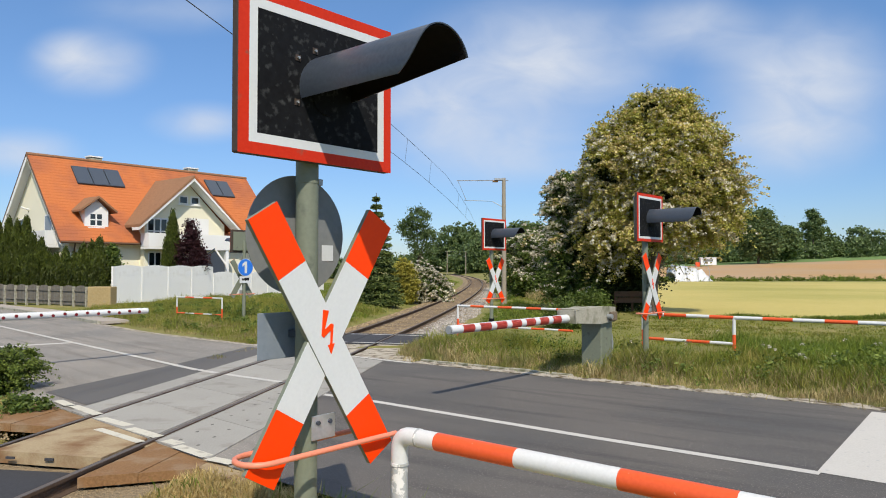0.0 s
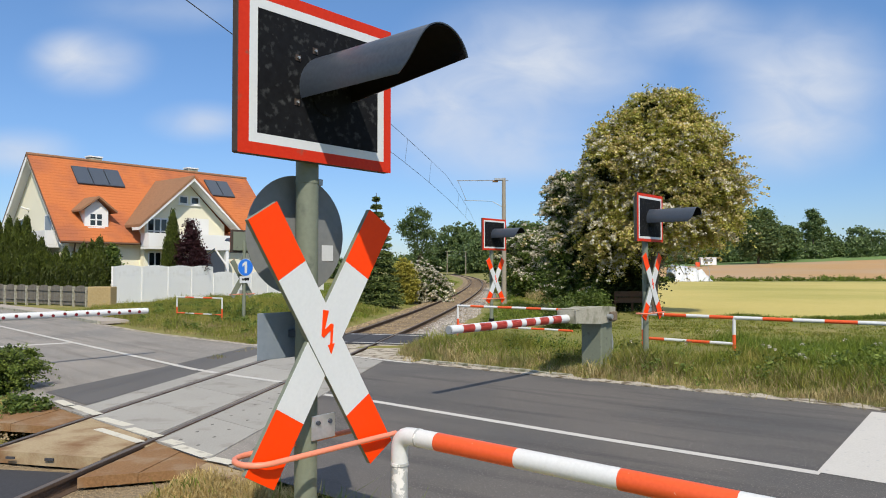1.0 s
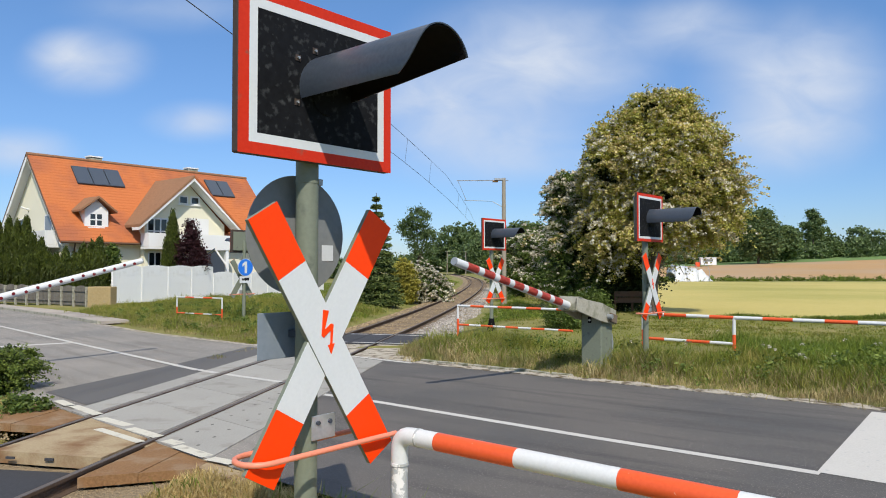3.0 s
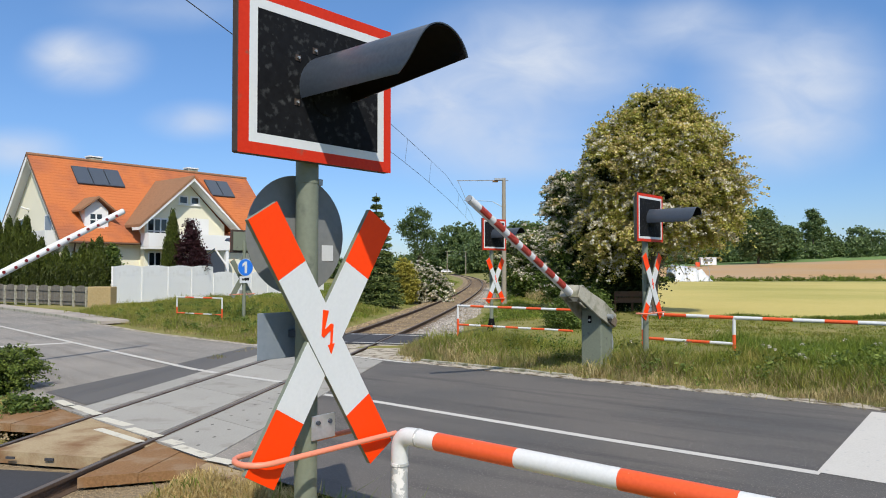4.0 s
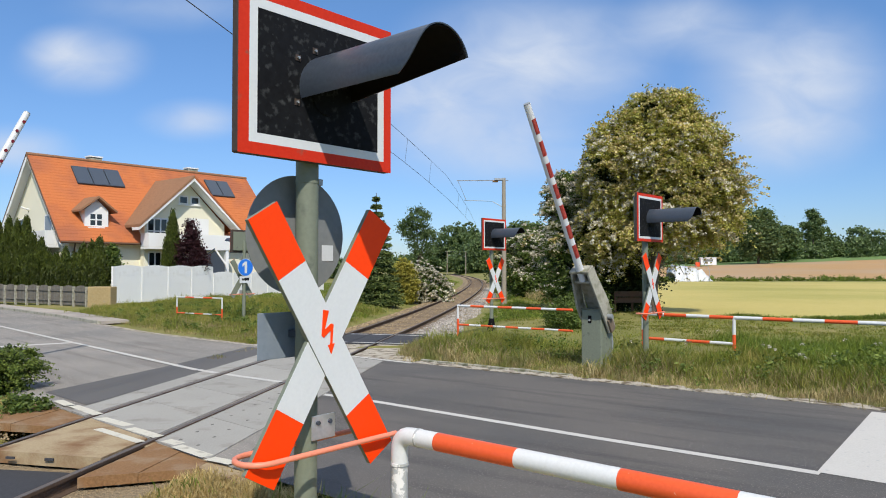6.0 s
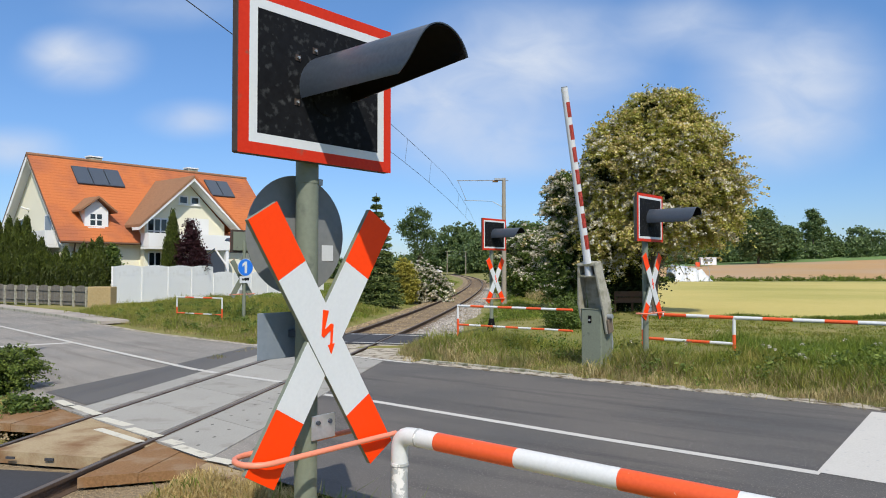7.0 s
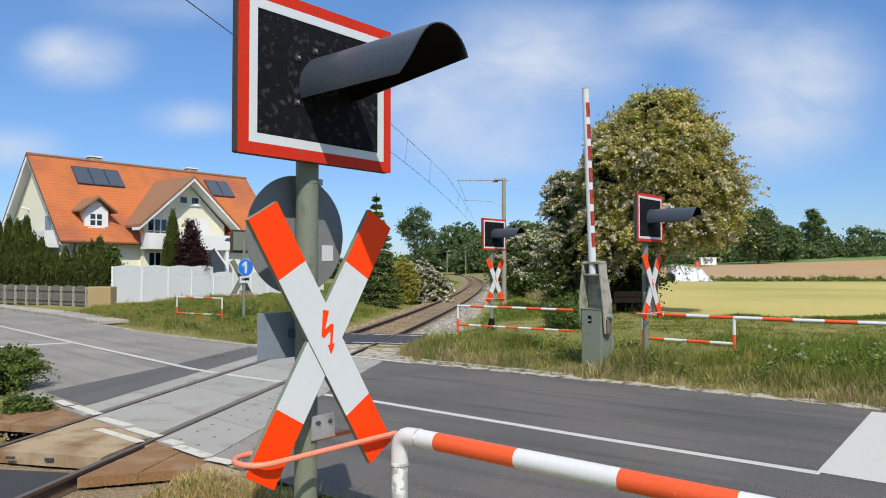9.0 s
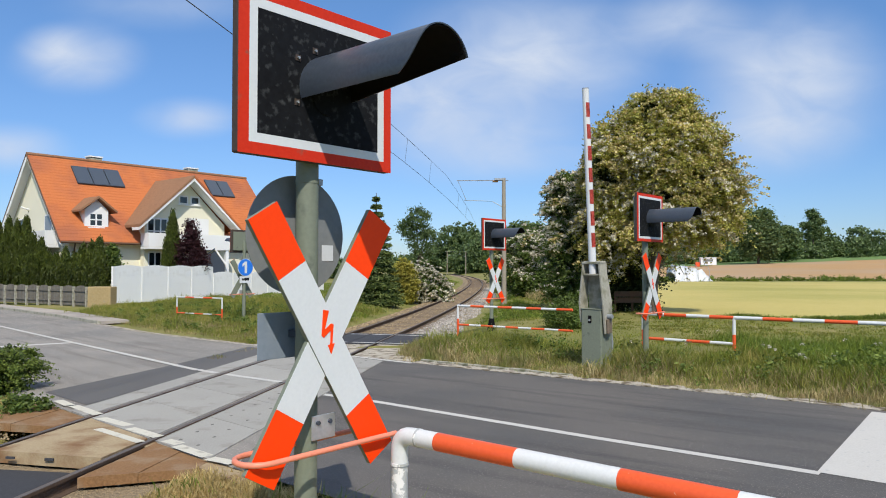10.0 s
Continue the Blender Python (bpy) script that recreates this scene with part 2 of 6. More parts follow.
L_GOLD = leaf_mat("golden_leaf", (0.2, 0.19, 0.03), (0.44, 0.39, 0.07), (0.35, 0.33, 0.05))
L_PURPLE = leaf_mat("purple_leaf", (0.02, 0.008, 0.01), (0.06, 0.02, 0.025), (0.08, 0.02, 0.02))
L_GRASS = leaf_mat("grass_blade", (0.04, 0.078, 0.01), (0.25, 0.31, 0.048), (0.27, 0.35, 0.04), mix=0.33)
L_VERGE = leaf_mat("verge_blade", (0.05, 0.08, 0.011), (0.33, 0.34, 0.065), (0.33, 0.36, 0.05), mix=0.34, patch=(0.4, 0.32, 0.11), patch_at=(0.48, 0.7))
L_WEED = leaf_mat("weed_leaf", (0.06, 0.1, 0.018), (0.2, 0.25, 0.05), (0.18, 0.24, 0.04))
L_STRAW = leaf_mat("dry_grass", (0.32, 0.23, 0.08), (0.62, 0.48, 0.22), (0.42, 0.32, 0.13))
L_HAY = leaf_mat("bleached_grass", (0.17, 0.135, 0.05), (0.58, 0.47, 0.24), (0.42, 0.33, 0.14), patch=(0.2, 0.23, 0.06), patch_at=(0.5, 0.62))
L_FADED = leaf_mat("fading_blossom", (0.4, 0.31, 0.1), (0.74, 0.62, 0.3), (0.4, 0.33, 0.14), 0.8, 0.22)
# darkened copy of the leaf tone: crown shade is put into its colour
L_SHADE = leaf_mat("painted_shade_leaf", (0.022, 0.033, 0.009), (0.07, 0.09, 0.024), (0.05, 0.07, 0.014), mix=0.12)
M_BANDRED = mat("faded_red_foil", (0.6, 0.085, 0.06), (0.68, 0.12, 0.09), 0.45, 3, 60, 0.03, wear=(0.66, 0.3, 0.26), wear_scale=14, wear_at=(0.66, 0.74))
M_LINING = mat("black_hood_lining", (0.005, 0.005, 0.006), (0.009, 0.009, 0.01), 0.8, 2, 30, 0.0, spec=0.1)


# ---- builders ----
def obj(name, bm, material, parent=None, label="", smooth=None, bevel=0.0):
    me = bpy.data.meshes.new(name)
    bm.to_mesh(me)
    bm.free()
    me.materials.append(material)
    if smooth:
        for p in me.polygons:
            p.use_smooth = True
    ob = new(name, me)
    if smooth:
        me.set_sharp_from_angle(angle=radians(smooth))
    ob.parent = parent
    if label:
        ob["label"] = label
    if bevel:
        md = ob.modifiers.new("bevel", "BEVEL")
        md.width, md.segments, md.limit_method = bevel, 2, "ANGLE"
    return ob


def part(name, bm, material, parent, label="", smooth=None, bevel=0.0):
    """One mesh under a thing or under a part."""
    return obj(name, bm, material, parent, label, smooth, bevel)


def thing(name, label, category, m=Matrix(), group="", kind=""):
    ob = new(name)
    ob.empty_display_size = 0.1
    ob.matrix_basis = m
    return tagged(ob, label, category, group, kind)


def box(bm, x0, x1, y0, y1, z0, z1, m=None):
    vs = [bm.verts.new((x, y, z)) for x in (x0, x1) for y in (y0, y1) for z in (z0, z1)]
    for f in ((0, 1, 3, 2), (4, 6, 7, 5), (0, 4, 5, 1), (2, 3, 7, 6), (0, 2, 6, 4), (1, 5, 7, 3)):
        bm.faces.new([vs[i] for i in f])
    if m:
        bmesh.ops.transform(bm, matrix=m, verts=vs)
    return vs


def boxed(x0, x1, y0, y1, z0, z1, m=None):
    bm = bmesh.new()
    box(bm, x0, x1, y0, y1, z0, z1, m)
    return bm


def prism(bm, pts, d, m=None):
    """Extrude an outline given in (x, z) along y from d[0] to d[1]."""
    a = [bm.verts.new((x, d[0], z)) for x, z in pts]
    b = [bm.verts.new((x, d[1], z)) for x, z in pts]
    n = len(pts)
    bm.faces.new(a)
    bm.faces.new(b[::-1])
    for i in range(n):
        bm.faces.new((a[i], b[i], b[(i + 1) % n], a[(i + 1) % n]))
    bmesh.ops.recalc_face_normals(bm, faces=bm.faces)
    if m:
        bmesh.ops.transform(bm, matrix=m, verts=a + b)
    return bm


def tube(bm, pts, r, seg=12, cap=True, r_end=None):
    """A round bar along a polyline, joints mitred."""
    pts = [Vector(p) for p in pts]
    n = len(pts)
    up = None
    rings = []
    for i, p in enumerate(pts):
        d = ((pts[min(i + 1, n - 1)] - p).normalized() + (p - pts[max(i - 1, 0)]).normalized()).normalized()
        if up is None:
            up = d.orthogonal().normalized()
        s = d.cross(up).normalized()
        up = s.cross(d).normalized()
        rr = r if r_end is None else r + (r_end - r) * i / max(1, n - 1)
        rings.append([bm.verts.new(p + rr * (math.cos(a) * up + math.sin(a) * s)) for a in (2 * math.pi * k / seg for k in range(seg))])
    for a, b in zip(rings, rings[1:]):
        for k in range(seg):
            bm.faces.new((a[k], a[(k + 1) % seg], b[(k + 1) % seg], b[k]))
    if cap:
        bm.faces.new(rings[0][::-1])
        bm.faces.new(rings[-1])
    return bm


def tubed(pts, r, seg=12, r_end=None):
    return tube(bmesh.new(), pts, r, seg, True, r_end)


def disc(bm, c, r, d, seg=32, axis="Y"):
    """A round plate of thickness d, its axis along local y."""
    c = Vector(c)
    return tube(bm, [c - Vector((0, d / 2, 0)), c + Vector((0, d / 2, 0))], r, seg)


def quads(name, verts, material, per=4):
    """A mesh of loose quads (or triangles) from an array of corners."""
    verts = np.asarray(verts, np.float32).reshape(-1, 3)
    n = len(verts) // per
    me = bpy.data.meshes.new(name)
    me.vertices.add(len(verts))
    me.vertices.foreach_set("co", verts.ravel())
    me.loops.add(len(verts))
    me.loops.foreach_set("vertex_index", np.arange(len(verts), dtype=np.int32))
    me.polygons.add(n)
    me.polygons.foreach_set("loop_start", np.arange(0, len(verts), per, dtype=np.int32))
    me.update(calc_edges=True)
    me.materials.append(material)
    return new(name, me)


def grid_mesh(name, X, Y, Z, material):
    r, c = X.shape
    idx = np.arange(r * c).reshape(r, c)
    faces = np.stack([idx[:-1, :-1], idx[:-1, 1:], idx[1:, 1:], idx[1:, :-1]], -1).reshape(-1, 4)
    me = bpy.data.meshes.new(name)
    me.from_pydata(np.stack([X, Y, Z], -1).reshape(-1, 3).tolist(), [], faces.tolist())
    me.materials.append(material)
    for p in me.polygons:
        p.use_smooth = True
    return new(name, me)


# ---- the plan: road, track, ground ----
ROAD = np.array([(-120, 130), (-60, 69), (-14.85, 23.74), (-9.68, 18.53), (-4.68, 13.53), (-2.3, 11.5), (-1.0, 10.39), (1.73, 8.18), (3.55, 6.81), (30, -12.5), (120, -76)], float)
FAR_EDGE = [(-120, 136), (-60, 73.5), (-21.2, 33.85), (-14.8, 27.7), (-8.9, 21.4), (-4.7, 17.9), (-2.06, 15.85), (-0.63, 14.65), (0.72, 13.6), (2.16, 12.55), (3.77, 11.4), (5.11, 10.43), (6.04, 9.72), (30, -7.5), (120, -71)]
NEAR_EDGE = [(-120, 124), (-60, 63.5), (-17.3, 21.3), (-12.1, 16.1), (-8.0, 12.1), (-5.75, 10.3), (-4.5, 9.1), (-3.3, 8.1), (-2.05, 6.95), (0, 5.25), (2.5, 3.5), (4.3, 2.3), (6.0, 1.2), (30, -16), (120, -81)]


def track_x(y):
    """The track's centre line, straight over the crossing, then bending to the west."""
    y = np.asarray(y, float)
    return -3.46 + 0.149 * (y - 12) - np.where(y > 22, np.maximum(y - 22, 0) ** 1.7 / 335, 0)


def dist_to(line, X, Y):
    d = np.full(X.shape, 1e9)
    for (x0, y0), (x1, y1) in zip(line[:-1], line[1:]):
        dx, dy = x1 - x0, y1 - y0
        t = np.clip(((X - x0) * dx + (Y - y0) * dy) / (dx * dx + dy * dy), 0, 1)
        d = np.minimum(d, np.hypot(X - x0 - t * dx, Y - y0 - t * dy))
    return d


def smooth(a, b, v):
    t = np.clip((np.asarray(v, float) - a) / (b - a), 0, 1)
    return t * t * (3 - 2 * t)


def height(X, Y):
    X, Y = np.asarray(X, float), np.asarray(Y, float)
    z = -0.06 + 0.12 * smooth(3.75, 5.2, dist_to(ROAD, X, Y))
    z = z + 0.05 * np.sin(X * 0.9 + 1.3 * np.sin(Y * 0.31)) * np.sin(Y * 0.7) * smooth(4.0, 7.0, dist_to(ROAD, X, Y)) * smooth(60, 30, Y)
    tr = np.abs(X - track_x(np.clip(Y, -50, 260)))
    z = np.where(tr < 5, z - 0.32 * np.where(Y > 17, smooth(4.0, 2.2, tr) * smooth(17, 20, Y), smooth(1.8, 1.55, tr)) * smooth(260, 240, Y), z)
    rise = smooth(95, 260, Y) * np.clip(X - 5, 0, 400) * 0.042
    return z + rise * smooth(900, 420, np.hypot(X, Y)) + 4 * smooth(300, 900, Y)


def axis(lo, hi, f0, f1, step, grow=1.22):
    a = list(np.arange(f0, f1, step))
    s, v = step, a[-1]
    while v < hi:
        s *= grow
        v += s
        a.append(v)
    s, v = step, a[0]
    while v > lo:
        s *= grow
        v -= s
        a.insert(0, v)
    return np.array(a)


gx, gy = np.meshgrid(axis(-4500, 4500, -22, 22, 0.5), axis(-3000, 4800, -4, 45, 0.5))
tagged(grid_mesh("ground", gx, gy, height(gx, gy), M_GROUND), "green meadow ground with dry patches", "ground", kind="structure")


def resample(line, n):
    line = np.array(line, float)
    s = np.concatenate([[0], np.cumsum(np.hypot(*np.diff(line, axis=0).T))])
    q = np.linspace(0, s[-1], n)
    return np.stack([np.interp(q, s, line[:, 0]), np.interp(q, s, line[:, 1])], 1)


def strip(name, a, b, z, material, label, category, thick=0.0, cuts=2, kind="structure", parent=None):
    """A flat band between two lines with as many points."""
    bm = bmesh.new()
    rows = []
    for (x0, y0), (x1, y1) in zip(a, b):
        rows.append([bm.verts.new((x0 + (x1 - x0) * k / cuts, y0 + (y1 - y0) * k / cuts, z)) for k in range(cuts + 1)])
    for r, q in zip(rows, rows[1:]):
        for k in range(cuts):
            bm.faces.new((r[k], r[k + 1], q[k + 1], q[k]))
    bmesh.ops.recalc_face_normals(bm, faces=bm.faces)
    if bm.faces and sum(f.normal.z for f in bm.faces) < 0:
        bmesh.ops.reverse_faces(bm, faces=bm.faces)
    if thick:
        g = bmesh.ops.extrude_face_region(bm, geom=bm.faces[:])
        bmesh.ops.translate(bm, verts=[v for v in g["geom"] if isinstance(v, bmesh.types.BMVert)], vec=(0, 0, thick))
        bmesh.ops.recalc_face_normals(bm, faces=bm.faces)
    ob = obj(name, bm, material, parent)
    return tagged(ob, label, category, kind=kind) if not parent else ob


def offset(line, d):
    line = np.array(line, float)
    t = np.gradient(line, axis=0)
    t /= np.linalg.norm(t, axis=1)[:, None]
    return line + d * np.stack([-t[:, 1], t[:, 0]], 1)


def line_mark(name, pts, w, label="white painted road line", z=0.005, paint=M_LINE):
    p = np.array(pts, float)
    return strip(name, offset(p, w / 2), offset(p, -w / 2), z, paint, label, "road marking", cuts=1)


# ---- road, crossing, track ----
# road: east part dark, west part worn pale; split at the crossing
def band(name, i0, i1, material, label):
    a = resample(NEAR_EDGE[i0[0]:i0[1]], 40)
    b = resample(FAR_EDGE[i1[0]:i1[1]], 40)
    return strip(name, a, b, 0.0, material, label, "road", cuts=8)


band("road", (8, 15), (6, 15), M_ASPHALT, "dark grey asphalt road with faint wear")
band("road", (0, 9), (0, 7), M_ASPHALT_L, "pale worn grey asphalt road beyond the rails")

U = np.array([0.149, 1.0]) / math.hypot(0.149, 1.0)      # along the track
W = np.array([U[1], -U[0]])                              # across it, to the east
C0 = np.array([-3.46, 12.0])


def on_track(s, w):
    return C0 + s * U + w * W


# dark asphalt joint strips beside the slabs
strip("asphalt_patch", [(-6.25, 11.15), (-5.5, 14.0), (-4.8, 17.6)], [(-5.06, 10.1), (-4.6, 12.9), (-4.0, 16.6)], 0.006, M_PATCH, "dark patched asphalt strip beside the slabs", "road", kind="structure")


def deck_piece(name, w0, w1, a, b, z0, z1, material, parent=None, slant=(0.0, 0.0)):
    """A slab between two stations of the track; its ends may follow the road's slant."""
    q = [on_track(a - slant[0] * w0, w0), on_track(a - slant[0] * w1, w1), on_track(b - slant[1] * w1, w1), on_track(b - slant[1] * w0, w0)]
    bm = bmesh.new()
    top = [bm.verts.new((p[0], p[1], z1)) for p in q]
    low = [bm.verts.new((p[0], p[1], z0)) for p in q]
    bm.faces.new(top)
    for j in range(4):
        bm.faces.new((top[j], low[j], low[(j + 1) % 4], top[(j + 1) % 4]))
    bmesh.ops.recalc_face_normals(bm, faces=bm.faces)
    if bm.faces[:][0].normal.z < 0:
        bmesh.ops.reverse_faces(bm, faces=bm.faces)
    return obj(name, bm, material, parent)


# concrete crossing slabs, one piece each, between and outside the rails
crossing = thing("crossing_deck", "grey concrete slab deck between and beside the rails", "level crossing", kind="structure")
for w0, w1, n in ((-1.25, -0.84, 5), (-0.66, 0.66, 6), (0.84, 1.76, 6)):
    for i in range(n):
        a, b = -3.38 + 7.7 * i / n + 0.006, -3.38 + 7.7 * (i + 1) / n - 0.006
        deck_piece("slab", w0, w1, a, b, -0.12, 0.014, M_CONCRETE, crossing, (0.67, 0.67))
        if w0 > 0.5:
            for fa in (0.2, 0.5, 0.8):
                for fw in (0.25, 0.6):
                    q = on_track(a + (b - a) * fa - 0.67 * (w0 + (w1 - w0) * fw), w0 + (w1 - w0) * fw)
                    # a flat dark disc on the slab stands for each pocket
                    o = part("lifting_pocket", tubed([(0, 0, 0.0), (0, 0, 0.0165)], 0.022, 8), M_POCKET, crossing, "small dark lifting pocket")
                    o.matrix_basis = pose(q[0], q[1], 0)
# stained end slab between the rails, and timber panels outside them
slab = tagged(deck_piece("end_slab", -0.66, 0.66, -4.62, -3.39, -0.115, 0.012, M_CONCRETE_RUST, None, (0.08, 0.67)), "rust-stained concrete end slab between the rails", "slab")
for w in (-0.4, 0.05):
    p = on_track(-4.64, w)
    o = part("lifting_slot", boxed(-0.05, 0.05, -0.012, 0.004, -0.05, -0.025), M_RUBBER, slab)
    o.matrix_basis = pose(p[0], p[1], 0, 0, 0, -8.5)
for w0, w1, a, b, sl in ((-2.15, -0.85, -3.45, -3.4, (0.08, 0.67)), (0.84, 1.78, -5.72, -3.4, (-0.5, 0.67))):
    for k in range(2):
        f0, f1 = w0 + (w1 - w0) * k / 2 + 0.003, w0 + (w1 - w0) * (k + 1) / 2 - 0.003
        tagged(deck_piece("timber_panel", f0, f1, a, b, -0.1, -0.002 - 0.006 * (k % 2), M_RUST_WOOD, None, sl), "rust-brown timber plank at the edge of the crossing", "plank", group="timber planks of the deck")
pit = obj("trough_cover", boxed(-0.66, 0.66, -9.5, -4.75, -0.3, -0.13), M_RUBBER)
pit.matrix_basis = pose(C0[0], C0[1], 0, 0, 0, -math.degrees(math.atan(0.149)))
tagged(pit, "smooth dark grey cover plate between the rails", "plate")

ys = np.concatenate([np.arange(-40, 22, 2.0), np.arange(22, 262, 2.0)])
centre = np.stack([track_x(ys), ys], 1)


def rail(off):
    """A rail: foot, web and head swept along the track, head polished."""
    run = offset(centre, off)
    prof = [(-0.07, -0.15), (0.07, -0.15), (0.07, -0.135), (0.012, -0.12), (0.012, -0.035), (0.036, -0.028), (0.036, 0.0), (-0.036, 0.0), (-0.036, -0.028), (-0.012, -0.035), (-0.012, -0.12), (-0.07, -0.135)]
    bm = bmesh.new()
    side = offset(run, 1.0) - run
    rings = [[bm.verts.new((p[0] + s[0] * a, p[1] + s[1] * a, 0.012 + z)) for a, z in prof] for p, s in zip(run, side)]
    for r, q in zip(rings, rings[1:]):
        for k in range(len(prof)):
            bm.faces.new((r[k], r[(k + 1) % 12], q[(k + 1) % 12], q[k]))
    bmesh.ops.recalc_face_normals(bm, faces=bm.faces)
    ob = obj("rail", bm, M_RAIL)
    tagged(ob, "rusty steel rail with a worn bright head", "rail", group="rails of the track")
    band_a, band_b = offset(run, 0.026), offset(run, -0.026)
    strip("rail_head", band_a, band_b, 0.0135, M_RAILTOP, "", "", cuts=1, parent=ob)
    return ob


rail(0.745)
rail(-0.745)
bal_rows = []
for s in (-2.3, -1.6, -1.3, -0.7, 0, 0.7, 1.3, 1.6, 2.3):
    o = offset(centre, s)
    bal_rows.append(np.stack([o[:, 0], o[:, 1], np.full(len(o), -0.36 if abs(s) > 2 else -0.13 - 0.02 * (abs(s) < 0.5))], 1))
B = np.stack(bal_rows, 1)
keep = ys > 17.5
for k in (keep, ys < 9):
    tagged(grid_mesh("ballast", B[k][:, :, 0], B[k][:, :, 1], B[k][:, :, 2], M_BALLAST), "brown rusty ballast bed of the track", "ballast", kind="stuff")


def stones(name, n, wlo, whi, ylo, yhi, size, material, seed, label, zf):
    rng = np.random.default_rng(seed)
    y = ylo + (yhi - ylo) * rng.random(n) ** 1.6
    w = wlo + (whi - wlo) * rng.random(n)
    c = np.stack([track_x(y) + w, y, zf(w) + 0.01], 1)
    s = size * (0.6 + 0.8 * rng.random((n, 1, 1)))
    base = np.array([(1, 0, 0), (0, 1, 0), (-1, 0, 0), (0, -1, 0), (0, 0, 0.8), (0, 0, -0.8)], float)[None]
    jit = base * (0.6 + 0.8 * rng.random((n, 6, 1)))
    ang = rng.random(n) * 6.28
    ca, sa = np.cos(ang)[:, None], np.sin(ang)[:, None]
    v = np.stack([jit[:, :, 0] * ca - jit[:, :, 1] * sa, jit[:, :, 0] * sa + jit[:, :, 1] * ca, jit[:, :, 2]], 2) * s + c[:, None]
    f = np.array([(0, 1, 4), (1, 2, 4), (2, 3, 4), (3, 0, 4), (1, 0, 5), (2, 1, 5), (3, 2, 5), (0, 3, 5)])
    faces = (f[None] + 6 * np.arange(n)[:, None, None]).reshape(-1, 3)
    me = bpy.data.meshes.new(name)
    me.from_pydata(v.reshape(-1, 3).tolist(), [], faces.tolist())
    me.materials.append(material)
    return tagged(new(name, me), label, "ballast", kind="stuff")


shoulder = lambda w: np.where(np.abs(w) > 1.6, -0.13 - 0.33 * (np.abs(w) - 1.6), -0.13)
stones("ballast_stones", 11000, 0.95, 3.9, 21.5, 75, 0.045, M_STONE, 3, "pale grey loose ballast stones beside the track", shoulder)
stones("ballast_stones", 4000, -2.6, -0.95, 21.5, 75, 0.04, M_STONE_RUST, 4, "brown loose ballast stones beside the track", shoulder)
stones("ballast_stones", 5000, -0.65, 0.65, 21.5, 75, 0.035, M_STONE_RUST, 5, "rust-brown ballast stones between the rails", shoulder)
stones("ballast_stones", 3000, -1.9, 1.9, 3.5, 9.0, 0.02, M_STONE_RUST, 6, "brown ballast stones by the near end of the deck", lambda w: np.where(np.abs(w) > 0.7, -0.15, -0.2))

sleeper_bm = boxed(-1.25, 1.25, -0.12, 0.12, -0.2, -0.1)
sleeper_me = None
track = thing("sleepers", "weathered brown sleepers under the rails", "railway track", kind="structure")
for i, y in enumerate(np.arange(21.8, 140, 0.65)):
    if sleeper_me is None:
        s0 = part("sleeper", sleeper_bm, M_SLEEPER, track)
        sleeper_me = s0.data
    else:
        s0 = new("sleeper", sleeper_me)
        s0.parent = track
    s0.matrix_basis = pose(float(track_x(y)), y, 0, 0, 0, -math.degrees(math.atan(float(track_x(y + 0.5) - track_x(y - 0.5)))))

# sandy apron between the road and the footpath
for w0, w1 in ((-2.3, -0.84), (-0.66, 0.66), (0.84, 2.3)):
    tagged(deck_piece("apron", w0, w1, 4.36, 6.45, -0.2, -0.012, M_KERB, None, (0.63, 0.0)), "sandy concrete apron beside the rails", "apron", kind="structure")

# footpath of rubber panels beyond the road
foot = thing("footpath_deck", "black rubber panels with white edge lines across the track", "level crossing", kind="structure")
for w0, w1 in ((-1.9, -0.82), (-0.67, 0.0), (0.01, 0.67), (0.82, 1.7)):
    bm = bmesh.new()
    box(bm, w0, w1 - 0.01, 6.5, 9.2, -0.1, 0.008)
    p = part("panel", bm, M_RUBBER, foot)
    p.matrix_basis = pose(C0[0], C0[1], 0, 0, 0, -math.degrees(math.atan(0.149)))
for s0, s1 in ((6.75, 6.63), (8.95, 8.83)):
    for w0, w1 in ((-1.8, -0.9), (-0.6, -0.05), (0.1, 1.6)):
        a = [on_track(s0 - 0.12 * w, w) for w in (w0, w1)]
        b = [on_track(s1 - 0.12 * w, w) for w in (w0, w1)]
        strip("white_line", a, b, 0.013, M_LINE, "", "", cuts=1, parent=foot)

# markings
line_mark("centre_line", [(-60, 69.2), (-30, 39), (-14.85, 23.74), (-9.68, 18.53), (-4.68, 13.53)], 0.13, z=0.011)
line_mark("centre_line", [(-4.68, 13.53), (-4.2, 13.12)], 0.13, z=0.018)
line_mark("centre_line", [(-3.95, 12.94), (-3.4, 12.53), (-2.76, 12.07)], 0.13, z=0.018)
line_mark("centre_line", [(-1.89, 10.99), (-1.01, 10.39), (1.73, 8.18), (3.58, 6.76)], 0.13)
line_mark("stop_line", [(-9.66, 18.55), (-11.0, 17.6), (-12.6, 16.4)], 0.3)
line_mark("edge_line", [(-2.06, 15.75), (-1.24, 15.05), (-0.63, 14.55)], 0.12)
strip("stop_line", [(3.57, 6.80), (5.82, 9.64)], [(4.3, 6.2), (6.55, 9.05)], 0.006, M_LINE, "broad white stop line", "road marking")
